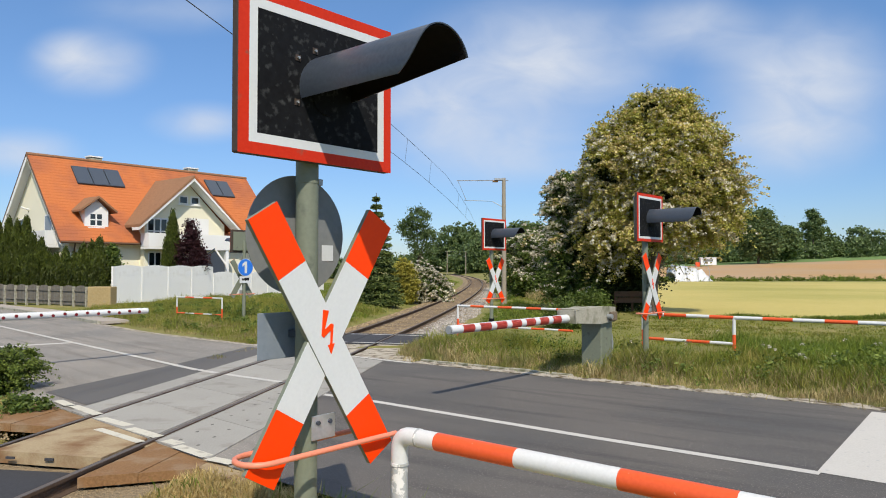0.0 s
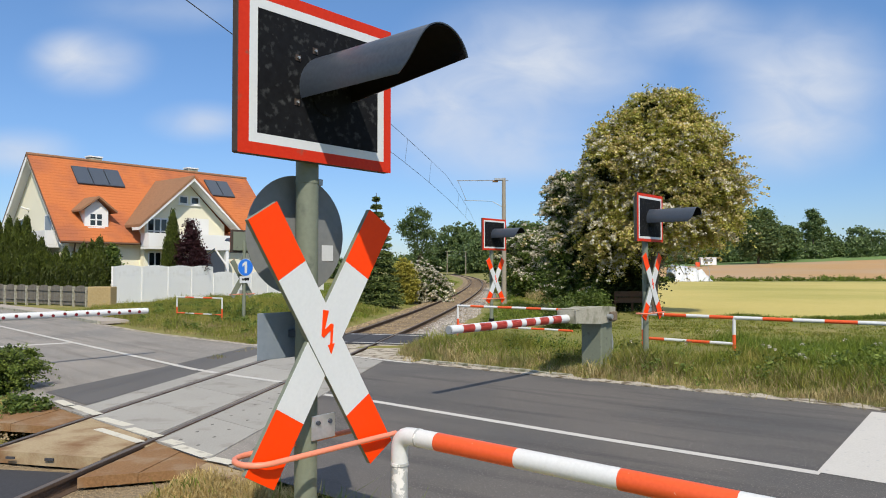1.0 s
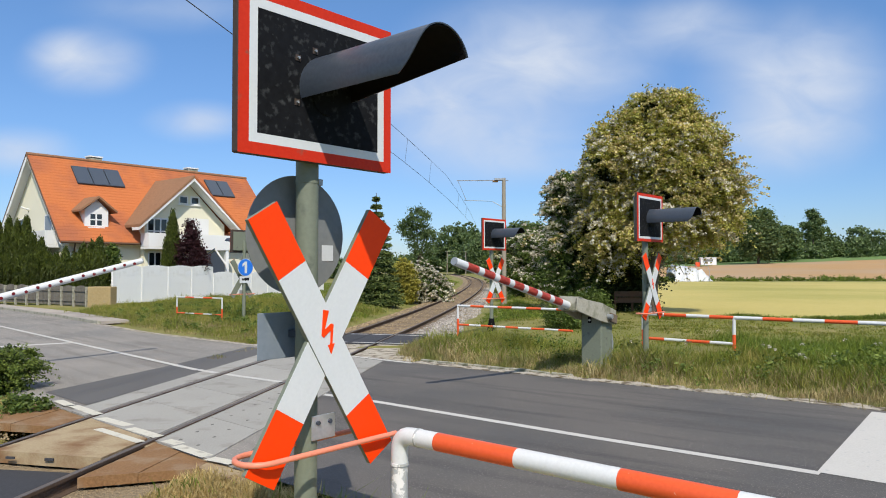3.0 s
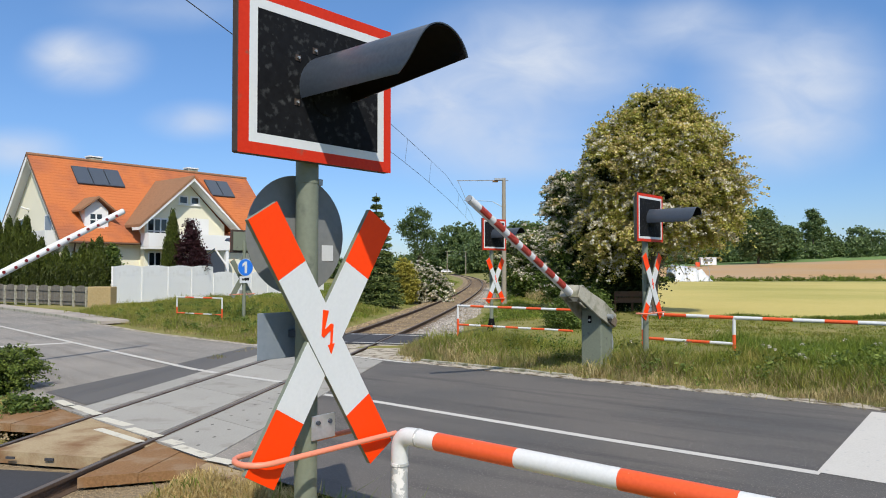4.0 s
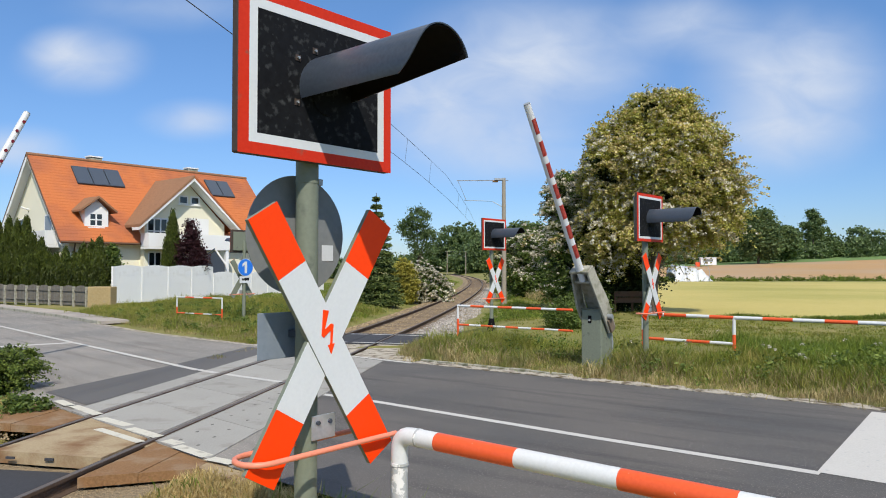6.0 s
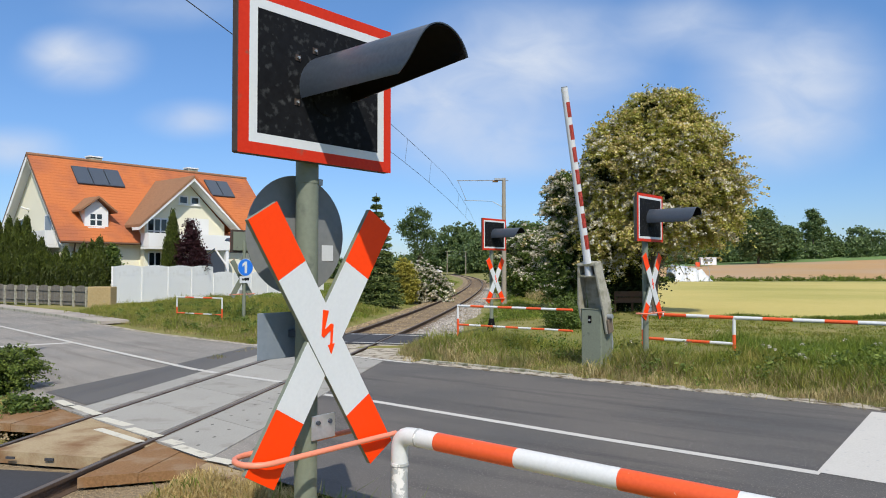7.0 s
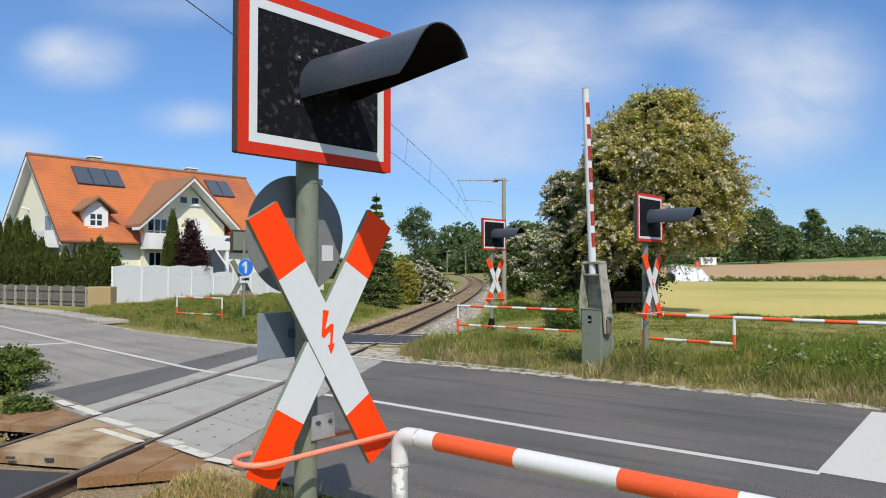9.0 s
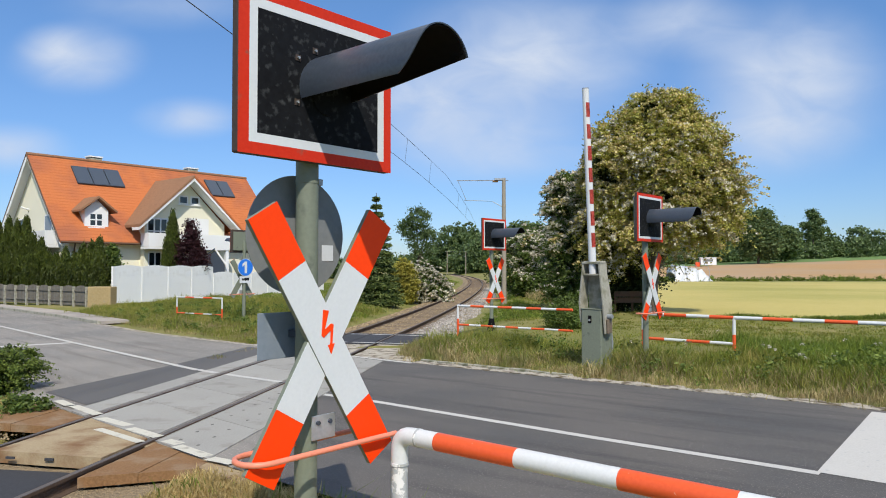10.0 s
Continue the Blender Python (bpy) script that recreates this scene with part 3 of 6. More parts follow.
for a, b in (((-5.64, 10.4), (-5.27, 10.02)), ((-5.2, 10.0), (-4.56, 9.4)), ((-4.45, 9.2), (-3.86, 8.74)), ((-3.79, 8.6), (-3.26, 8.16)), ((-3.12, 8.0), (-2.9, 7.84)), ((-2.9, 7.75), (-2.42, 7.32)), ((-2.38, 7.25), (-2.08, 7.07))):
    line_mark("edge_dash", [a, b], 0.14, "worn white dash along the edge of the deck", 0.017, M_DASH)
line_mark("edge_dash", [(-4.17, 8.58), (-3.36, 7.92)], 0.11, "faded yellowish dash on the end slab", 0.015, M_DASH)

# firm concrete strip that ends the deck
de = resample([(-5.85, 10.55), (-5.2, 9.93), (-4.5, 9.26), (-3.8, 8.62), (-2.95, 7.82), (-2.05, 6.98), (-1.75, 6.72)], 20)
strip("deck_edge", offset(de, -0.22), offset(de, 0.12), -0.2, M_CONCRETE_RUST, "rust-stained concrete strip at the end of the deck", "slab", thick=0.19)

# pale gravel edge and pavement
kerb_a = np.array(FAR_EDGE[7:15], float)
ka = resample(kerb_a[:6], 260)
kr = np.random.default_rng(17)
kw = 0.2 + 0.08 * np.sin(np.arange(260) * 0.31) + 0.1 * kr.random(260)
ki = 0.05 * kr.random(260)
kn = offset(ka, 1.0) - ka
strip("kerb_edge", ka - kn * ki[:, None], ka + kn * kw[:, None], 0.003, M_KERB, "pale crumbling gravel road edge", "kerb", thick=0.012)
edging = thing("kerb_stones", "weathered grey edging stones along the verge", "kerb", kind="structure")
es = offset(resample(FAR_EDGE[7:10], 9), 0.3)
for (ex0, ey0), (ex1, ey1) in zip(es, es[1:]):
    el = math.hypot(ex1 - ex0, ey1 - ey0)
    o = part("kerb_stone", boxed(0.012, el - 0.012, -0.05, 0.05, -0.2, 0.035 + 0.03 * kr.random()), M_OLDCONC, edging, bevel=0.012)
    o.matrix_basis = pose(ex0, ey0, 0, 0, 0, math.degrees(math.atan2(ey1 - ey0, ex1 - ex0)) + 3 * kr.normal())
pin = [(-60, 73.6), (-40, 53.2), (-21.2, 33.97), (-14.8, 27.82), (-12.0, 24.85)]
pout = [(-60, 77.5), (-40, 57), (-23.2, 36.9), (-16.5, 31.0), (-11.3, 25.5)]
strip("pavement", resample(pin, 30), resample(pout, 30), -0.01, M_PAVE, "sandy grey pavement along the fence", "pavement", thick=0.1)
strip("kerb_stones", offset(resample(pin, 30), -0.13), offset(resample(pin, 30), -0.005), -0.01, M_OLDCONC, "grey kerb of the pavement", "kerb", thick=0.11)
ke = resample([(-12.3, 25.0), (-8.95, 21.42), (-4.8, 17.95), (-2.3, 16.05)], 24)
strip("kerb_edge", offset(ke, -0.1), offset(ke, 0.12), 0.004, M_KERB, "pale sandy road edge", "kerb")

# fields
def field(name, x_of, y0, y1, material, label, lift):
    yy = np.linspace(y0, y1, 60)
    s = np.linspace(0, 1, 80)
    Y = np.repeat(yy[:, None], 80, 1)
    lo, hi = x_of(yy)
    X = lo[:, None] + (hi - lo)[:, None] * s[None]
    tagged(grid_mesh(name, X, Y, height(X, Y) + lift, material), label, "field", kind="structure")


field("crop_field", lambda y: (8.2 + (y - 27) * 0.3, 60 + y * 2.6), 26.5, 97, M_CROP, "pale yellow-green grain field", 0.03)
field("ploughed_field", lambda y: (22 + (y - 108) * 0.22, 100 + y * 2.4), 112, 215, M_PLOUGH, "bare brown ploughed field", 0.12)
field("meadow_strip", lambda y: (60 + (y - 215) * 0.2, 200 + y * 2.4), 215, 300, M_FARGRASS, "green grass strip behind the ploughed field", 0.1)

# ---- signals ----
FACE = 41.0


def ring(bm, o, i, y):
    """A flat rectangular frame between an outer and an inner (x0, x1, z0, z1), standing at y and 6 mm thick."""
    for a in ((o[0], i[0], o[2], o[3]), (i[1], o[1], o[2], o[3]), (i[0], i[1], o[2], i[2]), (i[0], i[1], i[3], o[3])):
        box(bm, a[0], a[1], y - 0.006, y, a[2], a[3])
    return bm


def hood_bm(r, length, z, tilt):
    """An arched lamp hood: a shell over a half turn, open below and in front."""
    bm = bmesh.new()
    n = 20
    arcs = []
    for rr in (r, r - 0.006):
        for y, low in ((0, -0.4 * tilt), (-length, tilt)):
            arcs.append([])
            for k in range(n + 1):
                a = radians(low + k / n * (180 + tilt - low))
                back = 0.13 * max(0.0, (math.degrees(a) - 115) / 85) ** 4 if y else 0.0
                arcs[-1].append(bm.verts.new((rr * math.cos(a), y + back, z + rr * math.sin(a))))
    o0, o1, i0, i1 = arcs
    for k in range(n):
        bm.faces.new((o0[k], o1[k], o1[k + 1], o0[k + 1]))
        bm.faces.new((i0[k], i0[k + 1], i1[k + 1], i1[k]))
        bm.faces.new((o1[k], i1[k], i1[k + 1], o1[k + 1]))
    for k in (0, n):
        bm.faces.new((o0[k], i0[k], i1[k], o1[k]))
    bmesh.ops.recalc_face_normals(bm, faces=bm.faces)
    return bm


def signal(x, y, turn, label, sign="back", z0=0.0, foot=False, k=1.0):
    """A crossing signal: post, light board with hood, St Andrew's cross and guard hoop. Its face looks along local -y."""
    t = thing("crossing_signal", label, "crossing signal", pose(x, y, z0, 0, 0, turn), group="signals of the crossing")
    part("post", tubed([(0, 0, -0.3), (0, 0, 2.95)], 0.061, 24), M_GREEN, t, "grey-green steel post", smooth=40)
    part("collar", tubed([(0, 0, 2.405), (0, 0, 2.43)], 0.0635, 24), M_GREEN, t, smooth=40)
    part("collar_bolt", boxed(0.058, 0.085, -0.03, 0.0, 2.4, 2.435), M_STEEL, t, bevel=0.004)
    if foot:
        part("foot", tubed([(0, 0, -0.2), (0, 0, 0.12), (0, 0, 0.4)], 0.17, 16, 0.075), M_LINING, t, "black tapered foot", smooth=40)
    # light board
    fx0, fx1, fz0, fz1 = -0.508 * k, 0.508 * k, 2.504, 2.504 + 0.826 * k
    hs = part("light_board", boxed(fx0, fx1, -0.12, -0.065, fz0, fz1), M_EDGE, t, "light board with red and white border", bevel=0.008)
    part("back_cover", boxed(fx0 + 0.08, fx1 - 0.08, -0.064, 0.0, fz0 + 0.08, fz1 - 0.08), M_GREEN, hs, bevel=0.01)
    part("red_border", ring(bmesh.new(), (fx0, fx1, fz0, fz1), (fx0 + 0.058, fx1 - 0.058, fz0 + 0.058, fz1 - 0.058), -0.1195), M_BOXRED, hs)
    part("white_border", ring(bmesh.new(), (fx0 + 0.058, fx1 - 0.058, fz0 + 0.058, fz1 - 0.058), (fx0 + 0.105, fx1 - 0.105, fz0 + 0.105, fz1 - 0.105), -0.1195), M_WHITE, hs)
    part("black_panel", boxed(fx0 + 0.105, fx1 - 0.105, -0.124, -0.1202, fz0 + 0.105, fz1 - 0.105), M_BLACK, hs, "scuffed matt black panel")
    hd = part("hood", hood_bm(0.183 * k, 0.83 * k, 0, 20), M_HOOD, t, "dark grey arched lamp hood", smooth=40)
    hd.matrix_basis = pose(0.033, -0.124, 2.504 + 0.384 * k)
    ln = part("hood_lining", hood_bm(0.1765 * k, 0.822 * k, 0, 20), M_LINING, hd, "black inside of the hood", smooth=40)
    bm = bmesh.new()
    disc(bm, (0.03, -0.126, 2.504 + 0.356 * k), 0.1 * k, 0.02, 28)
    part("lens", bm, M_BLACK, t, "dark unlit signal lens", smooth=40)
    for bx, bz in () if k > 1 else ((-0.165, 2.8), (-0.05, 3.09), (-0.16, 3.03), (0.235, 2.94), (0.16, 3.1)):
        p = part("bolt", boxed(bx - 0.016, bx + 0.016, -0.128, -0.124, bz - 0.016, bz + 0.016), M_EDGE, t)
        b2 = bmesh.new()
        disc(b2, (bx, -0.133, bz), 0.007, 0.008, 10)
        part("nut", b2, M_STEEL, p)
    # cross
    for s, off in ((1, -0.16), (-1, -0.15)):
        arm_m = pose(0.0, off, 1.575, 0, 31.2 * -s, 0)
        bm = bmesh.new()
        box(bm, -0.096, 0.096, -0.005, 0.024, -0.765, 0.765)
        arm = part("cross_arm", bm, M_GREEN, t, "flat cross arm with grey-green rim", bevel=0.004)
        arm.matrix_basis = arm_m
        part("white_field", boxed(-0.0955, 0.0955, -0.0075, -0.0051, -0.425, 0.425), M_WHITE, arm, "white enamel middle")
        for e0, e1 in ((0.4255, 0.7645), (-0.7645, -0.4255)):
            part("red_end", boxed(-0.0955, 0.0955, -0.0075, -0.0051, e0, e1), M_RED, arm, "orange-red enamel end")
    # lightning arrow
    pts = [(-0.025, 1.735), (0.012, 1.728), (-0.014, 1.63), (0.028, 1.66), (0.045, 1.655), (0.037, 1.555), (0.052, 1.555), (0.03, 1.5), (0.008, 1.548), (0.024, 1.552), (0.026, 1.625), (-0.02, 1.59), (-0.034, 1.6)]
    part("lightning_arrow", prism(bmesh.new(), pts, (-0.171, -0.1685)), M_RED, t, "red lightning arrow")
    # brackets and guard hoop
    for z in (1.575,):
        part("bracket", boxed(-0.035, 0.035, -0.13, -0.05, z - 0.04, z + 0.04), M_GREEN, t, bevel=0.006)
    bp = part("mounting_plate", boxed(-0.02, 0.14, -0.075, -0.068, 1.04, 1.17), M_ALU, t, "bare metal mounting plate", bevel=0.004)
    for bx in (0.02, 0.1):
        b2 = bmesh.new()
        disc(b2, (bx, -0.08, 1.13), 0.012, 0.012, 10)
        part("bolt", b2, M_HOOD, bp)
    loop = [(0.47, 0.02, 1.02), (-0.36, 0.02, 1.02)]
    for k in range(9):
        a = math.pi * k / 8
        loop.append((-0.36 - 0.115 * math.sin(a), -0.095 + 0.115 * math.cos(a), 1.02))
    loop += [(0.47, -0.21, 1.02)]
    part("guard_hoop", tubed(loop, 0.0145, 12), M_HOOP, t, "faded red tubular guard hoop", smooth=40)
    if sign == "back":
        b2 = bmesh.new()
        disc(b2, (0.0, 0.085, 2.13), 0.325, 0.004, 48)
        part("round_sign", b2, M_GREYBACK, t, "bare grey back of a round sign", smooth=30)
        part("sticker", boxed(0.17, 0.25, 0.0805, 0.0825, 1.99, 2.08), M_WHITE, t, "small white sticker")
        part("supplementary_sign", boxed(-0.25, 0.25, 0.083, 0.088, 1.47, 1.715), M_PLATEBACK, t, "bare grey back of a small sign", bevel=0.02)
        for z in (1.97, 1.6):
            part("clamp", boxed(-0.058, 0.058, -0.02, 0.083, z - 0.02, z + 0.02), M_HOOD, t, bevel=0.004)
    if sign == "front":
        b2 = bmesh.new()
        disc(b2, (0.0, 0.085, 1.98), 0.315, 0.006, 48)
        rs = part("round_sign", b2, M_WHITE, t, "round blue sign with a white figure", smooth=30)
        b2 = bmesh.new()
        disc(b2, (0.0, 0.09, 1.98), 0.30, 0.004, 48)
        part("blue_face", b2, M_BLUE, rs, "blue sign face", smooth=30)
        one = [(-0.06, 0.21), (0.03, 0.21), (0.13, 0.12), (0.13, 0.03), (0.04, 0.09), (0.04, -0.21), (-0.06, -0.21)]
        part("figure", prism(bmesh.new(), [(x, 1.98 + z) for x, z in one], (0.0925, 0.0945)), M_WHITE, rs, "white figure one")
        ss = part("supplementary_sign", boxed(-0.24, 0.24, 0.083, 0.088, 1.42, 1.66), M_WHITE, t, "small white sign with a lorry", bevel=0.02)
        b2 = bmesh.new()
        box(b2, -0.15, 0.05, 0.0885, 0.0895, 1.52, 1.61)
        box(b2, 0.06, 0.14, 0.0885, 0.0895, 1.52, 1.585)
        for cx in (-0.1, 0.0, 0.1):
            disc(b2, (cx, 0.089, 1.515), 0.022, 0.0012, 12)
        part("lorry_symbol", b2, M_BLACK, ss)
    return t


TURN = 90 - FACE                       # local -y looks along the road to the east
signal(-0.733, 3.8, TURN, "crossing signal with black light board and large red-white cross", "back")
signal(4.25, 14.85, TURN, "crossing signal with light board and cross in the grass verge", "none", 0.0, False, 1.2)
signal(1.5, 21.9, TURN, "crossing signal with light board and cross on the gravel", "none", 0.0, True, 1.18)
signal(-7.15, 25.4, TURN + 180, "crossing signal seen from behind with a blue round sign", "front")


# ---- railings ----
def arc_path(p0, corner, p1, r, n=6):
    """A polyline from p0 round a corner to p1, the corner rounded."""
    p0, corner, p1 = Vector(p0), Vector(corner), Vector(p1)
    a, b = (p0 - corner).normalized(), (p1 - corner).normalized()
    q0, q1 = corner + a * r, corner + b * r
    return [p0] + [(1 - s) ** 2 * q0 + 2 * s * (1 - s) * corner + s * s * q1 for s in (k / n for k in range(n + 1))] + [p1]


def stripes(t, p0, p1, r, first, cuts, name="tube"):
    """Red and white lengths of one straight tube; cuts are fractions of its length."""
    p0, p1 = Vector(p0), Vector(p1)
    red = first == "red"
    marks = [0.0] + list(cuts) + [1.0]
    for a, b in zip(marks, marks[1:]):
        part(name, tubed([p0.lerp(p1, a), p0.lerp(p1, b)], r, 16), M_TUBERED if red else M_TUBEWHITE, t, "red painted length" if red else "white painted length", smooth=40)
        red = not red


def even(n):
    return [k / n for k in range(1, n)]


def near_railing():
    t = thing("tube_railing", "red and white tube railing with chipped paint beside the road", "railing", group="railings of the crossing")
    d = Vector((1.12 + 0.21, 2.74 - 3.84, 0)).normalized()
    p = Vector((-0.235, 3.86, 1.05))
    r = 0.047
    elbow = arc_path(p + Vector((0, 0, -0.16)), p, p + d * 0.268, 0.085)
    part("elbow", tubed(elbow, r, 20), M_TUBEWHITE, t, "white bent tube", smooth=40)
    part("collar", tubed([p + Vector((0, 0, -0.165)), p + Vector((0, 0, -0.15))], r + 0.003, 20), M_TUBEBARE, t, smooth=40)
    part("collar", tubed([p + d * 0.135, p + d * 0.145], r + 0.003, 20), M_TUBEBARE, t, smooth=40)
    part("post", tubed([p + Vector((0, 0, -0.155)), p + Vector((0, 0, -0.345))], r - 0.002, 20), M_TUBEBARE, t, "bare grey post with flaking white paint", smooth=40)
    part("post", tubed([p + Vector((0, 0, -0.345)), p + Vector((0, 0, -1.2))], r - 0.002, 20), M_TUBERED, t, smooth=40)
    pos = [0.27, 0.765, 1.29, 1.78, 2.26, 2.75]
    red = True
    for a, b in zip(pos, pos[1:]):
        part("tube", tubed([p + d * a, p + d * b], r, 20), M_TUBERED if red else M_TUBEWHITE, t, "red painted length" if red else "white painted length", smooth=40)
        red = not red
    e = p + d * 2.75
    part("post", tubed([e + Vector((0, 0, 0.0)), e + Vector((0, 0, -1.2))], r - 0.002, 20), M_TUBEWHITE, t, smooth=40)


near_railing()


def two_bar_railing(p0, p1, n0, n1, label, posts, low=(0.0, 1.0), z_top=0.87, z_low=0.33, r=0.04, rounded=True):
    """A railing with two bars; posts given as fractions of its length; low: the stretch of the lower bar."""
    t = thing("tube_railing", label, "railing", group="railings of the crossing")
    a, b = Vector((*p0, 0)), Vector((*p1, 0))
    zt, zl = Vector((0, 0, z_top)), Vector((0, 0, z_low))
    stripes(t, a + zt, b + zt, r, "white", even(n0))
    stripes(t, a.lerp(b, low[0]) + zl, a.lerp(b, low[1]) + zl, r * 0.85, "red", even(n1), "lower_tube")
    for f in posts:
        q = a.lerp(b, f)
        part("post", tubed([q + Vector((0, 0, z_top)), q + Vector((0, 0, 0.5))], r * 0.95, 14), M_TUBEWHITE, t, smooth=40)
        part("post_foot", tubed([q + Vector((0, 0, 0.5)), q + Vector((0, 0, -0.25))], r * 0.95, 14), M_TUBERED, t, smooth=40)
        bm = bmesh.new()
        bmesh.ops.create_uvsphere(bm, u_segments=14, v_segments=8, radius=r * 1.0, matrix=Matrix.Translation(q + Vector((0, 0, z_top))))
        part("joint", bm, M_TUBEWHITE, t, smooth=40)
    return t


two_bar_railing((0.43, 20.4), (3.35, 18.3), 8, 9, "red and white two-bar railing behind the barrier", (0.0,), (0, 1.0), 0.87, 0.33, 0.034)
two_bar_railing((4.75, 16.8), (6.35, 15.45), 4, 4, "red and white two-bar railing along the verge", (0.0, 1.0), (0, 1.0), 0.87, 0.3, 0.04)
two_bar_railing((6.35, 15.45), (10.6, 12.3), 9, 2, "long red and white railing in the tall grass", (0.6, 1.0), (0.0, 0.02), 0.87, 0.1, 0.04)
two_bar_railing((-10.0, 26.6), (-7.9, 25.3), 5, 5, "small red and white railing on the grassy bank", (0.0, 1.0), (0, 1.0), 0.87, 0.28, 0.028)


# ---- barriers ----
def barrier(x, y, z, az, label, red_side, boom_len=4.27):
    """A half barrier: sheet-steel drive housing, swinging frame with weights and a striped boom along local x."""
    t = thing("level_crossing_barrier", label, "barrier", pose(x, y, 0, 0, 0, az), group="barriers of the crossing")
    hs = part("drive_housing", boxed(-0.32, 0.12, -0.22, 0.2, -0.25, 1.17), M_GREEN, t, "grey-green steel drive housing", bevel=0.02)
    part("housing_lid", boxed(-0.33, 0.13, -0.228, 0.208, 1.17, 1.19), M_GREEN, hs, bevel=0.01)
    lk = part("lock_plate", boxed(0.12, 0.13, -0.07, 0.0, 0.92, 1.06), M_LINING, hs, "black lock plate", bevel=0.004)
    part("lock", tubed([(0.13, -0.035, 0.975), (0.14, -0.035, 0.975)], 0.022, 12), M_ALU, lk, "bright lock", smooth=40)
    part("door_seam", boxed(-0.2, 0.02, 0.2, 0.204, 0.05, 0.9), M_GREEN, hs, bevel=0.003)
    part("cable_conduit", tubed([(-0.38, 0.15, -0.2), (-0.38, 0.15, 0.55), (-0.34, 0.15, 0.7)], 0.035, 10), M_STEEL, t, "grey conduit at the back", smooth=40)
    boom = new("boom")
    boom.parent = t
    def plate(y0, y1, name, x0, x1, h0, h1, lab):
        """A side plate that leans inwards towards the boom."""
        bm = bmesh.new()
        vs = []
        for x, y, h in ((x0, y0, h0), (0.25, y0, h0 + 0.03), (x1, y1, h1)):
            vs.append([bm.verts.new((x, y + dy, dz)) for dy, dz in ((-0.02, -h), (0.02, -h), (0.02, h + 0.07), (-0.02, h + 0.07))])
        for p, q in zip(vs, vs[1:]):
            for k in range(4):
                bm.faces.new((p[k], p[(k + 1) % 4], q[(k + 1) % 4], q[k]))
        bm.faces.new(vs[0][::-1])
        bm.faces.new(vs[-1])
        bmesh.ops.recalc_face_normals(bm, faces=bm.faces)
        part(name, bm, M_OLDCONC, boom, lab, bevel=0.006)

    plate(-0.25, -0.16, "side_plate", -0.12, 1.03, 0.085, 0.07, "weathered grey side plate")
    plate(0.25, 0.17, "side_plate", -0.32, 1.03, 0.1, 0.08, "weathered grey side plate")
    part("cover_plate", boxed(-0.22, 0.99, -0.2, 0.21, 0.155, 0.17), M_OLDCONC, boom, "weathered cover plate", bevel=0.005)
    part("end_plate", boxed(0.99, 1.03, -0.19, 0.2, -0.085, 0.15), M_OLDCONC, boom, bevel=0.006)
    part("cross_plate", boxed(0.77, 0.8, -0.165, 0.175, -0.07, 0.15), M_OLDCONC, boom, bevel=0.004)
    part("counterweight", boxed(-0.32, -0.05, 0.275, 0.315, -0.085, 0.085), M_SLEEPER, boom, "rusty cast counterweight", bevel=0.015)
    part("axle", tubed([(0, -0.3, 0), (0, 0.37, 0)], 0.045, 14), M_STEEL, boom, smooth=40)
    L0, L1, r = 0.8, boom_len, 0.072
    part("boom_tube", tubed([(L0, 0, 0), (L1, 0, 0)], r, 20, r * 0.86), M_TUBEWHITE, boom, "white tapered boom tube", smooth=40)
    part("boom_cap", tubed([(L1, 0, 0), (L1 + 0.02, 0, 0)], r * 0.8, 20), M_STEEL, boom, smooth=40)
    if red_side == "bands":
        n = 7
        for k in range(n):
            a = 1.3 + (L1 - 1.42) / n * k
            b = a + 0.27
            rr = lambda q: r + (r * 0.86 - r) * (q - L0) / (L1 - L0) + 0.0025
            bm = bmesh.new()
            rows = []
            for q in (a, b):
                rows.append([bm.verts.new((q, rr(q) * math.cos(w), rr(q) * math.sin(w))) for w in (radians(-62 + 124 * j / 10) for j in range(11))])
            for j in range(10):
                bm.faces.new((rows[0][j], rows[1][j], rows[1][j + 1], rows[0][j + 1]))
            bmesh.ops.solidify(bm, geom=bm.faces[:], thickness=0.002)
            bmesh.ops.recalc_face_normals(bm, faces=bm.faces)
            part("red_band", bm, M_BANDRED, boom, "red painted band", smooth=40)
    else:
        for k in range(16):
            q = 0.8 + k * (L1 - 1.0) / 15
            b2 = bmesh.new()
            disc(b2, (q, -(r * 0.93), 0.012 * (-1) ** k), 0.03, 0.02, 14)
            part("reflector", b2, M_REFLECT, boom, "dark red round reflector", smooth=40)
    return t, boom, z


right_barrier = barrier(2.87, 13.396, 1.05, -130.6, "grey-green level crossing barrier with red and white boom rising", "bands")
left_barrier = barrier(-9.181, 12.124, 1.037, 51.4, "level crossing barrier with white boom and red reflectors rising", "dots", 4.315)

# ---- house ----
house = thing("house", "cream house with steep orange tiled roof, dormers and solar panels", "house", pose(-26.5, 45.0, 0, 0, 0, 50))
# local x runs along the ridge, local y away from the road front (front is -y)
RZ, SL = 9.26, 5.66 / 5.3
bm = bmesh.new()
prism(bm, [(-4.7, -0.3), (4.7, -0.3), (4.7, RZ - 4.7 * SL - 0.25), (0, RZ - 0.25), (-4.7, RZ - 4.7 * SL - 0.25)], (0.4, 15.5))
bmesh.ops.transform(bm, matrix=pose(0, 0, 0, 0, 0, -90), verts=bm.verts)
walls = part("wall", bm, M_RENDER, house, "cream rendered walls")


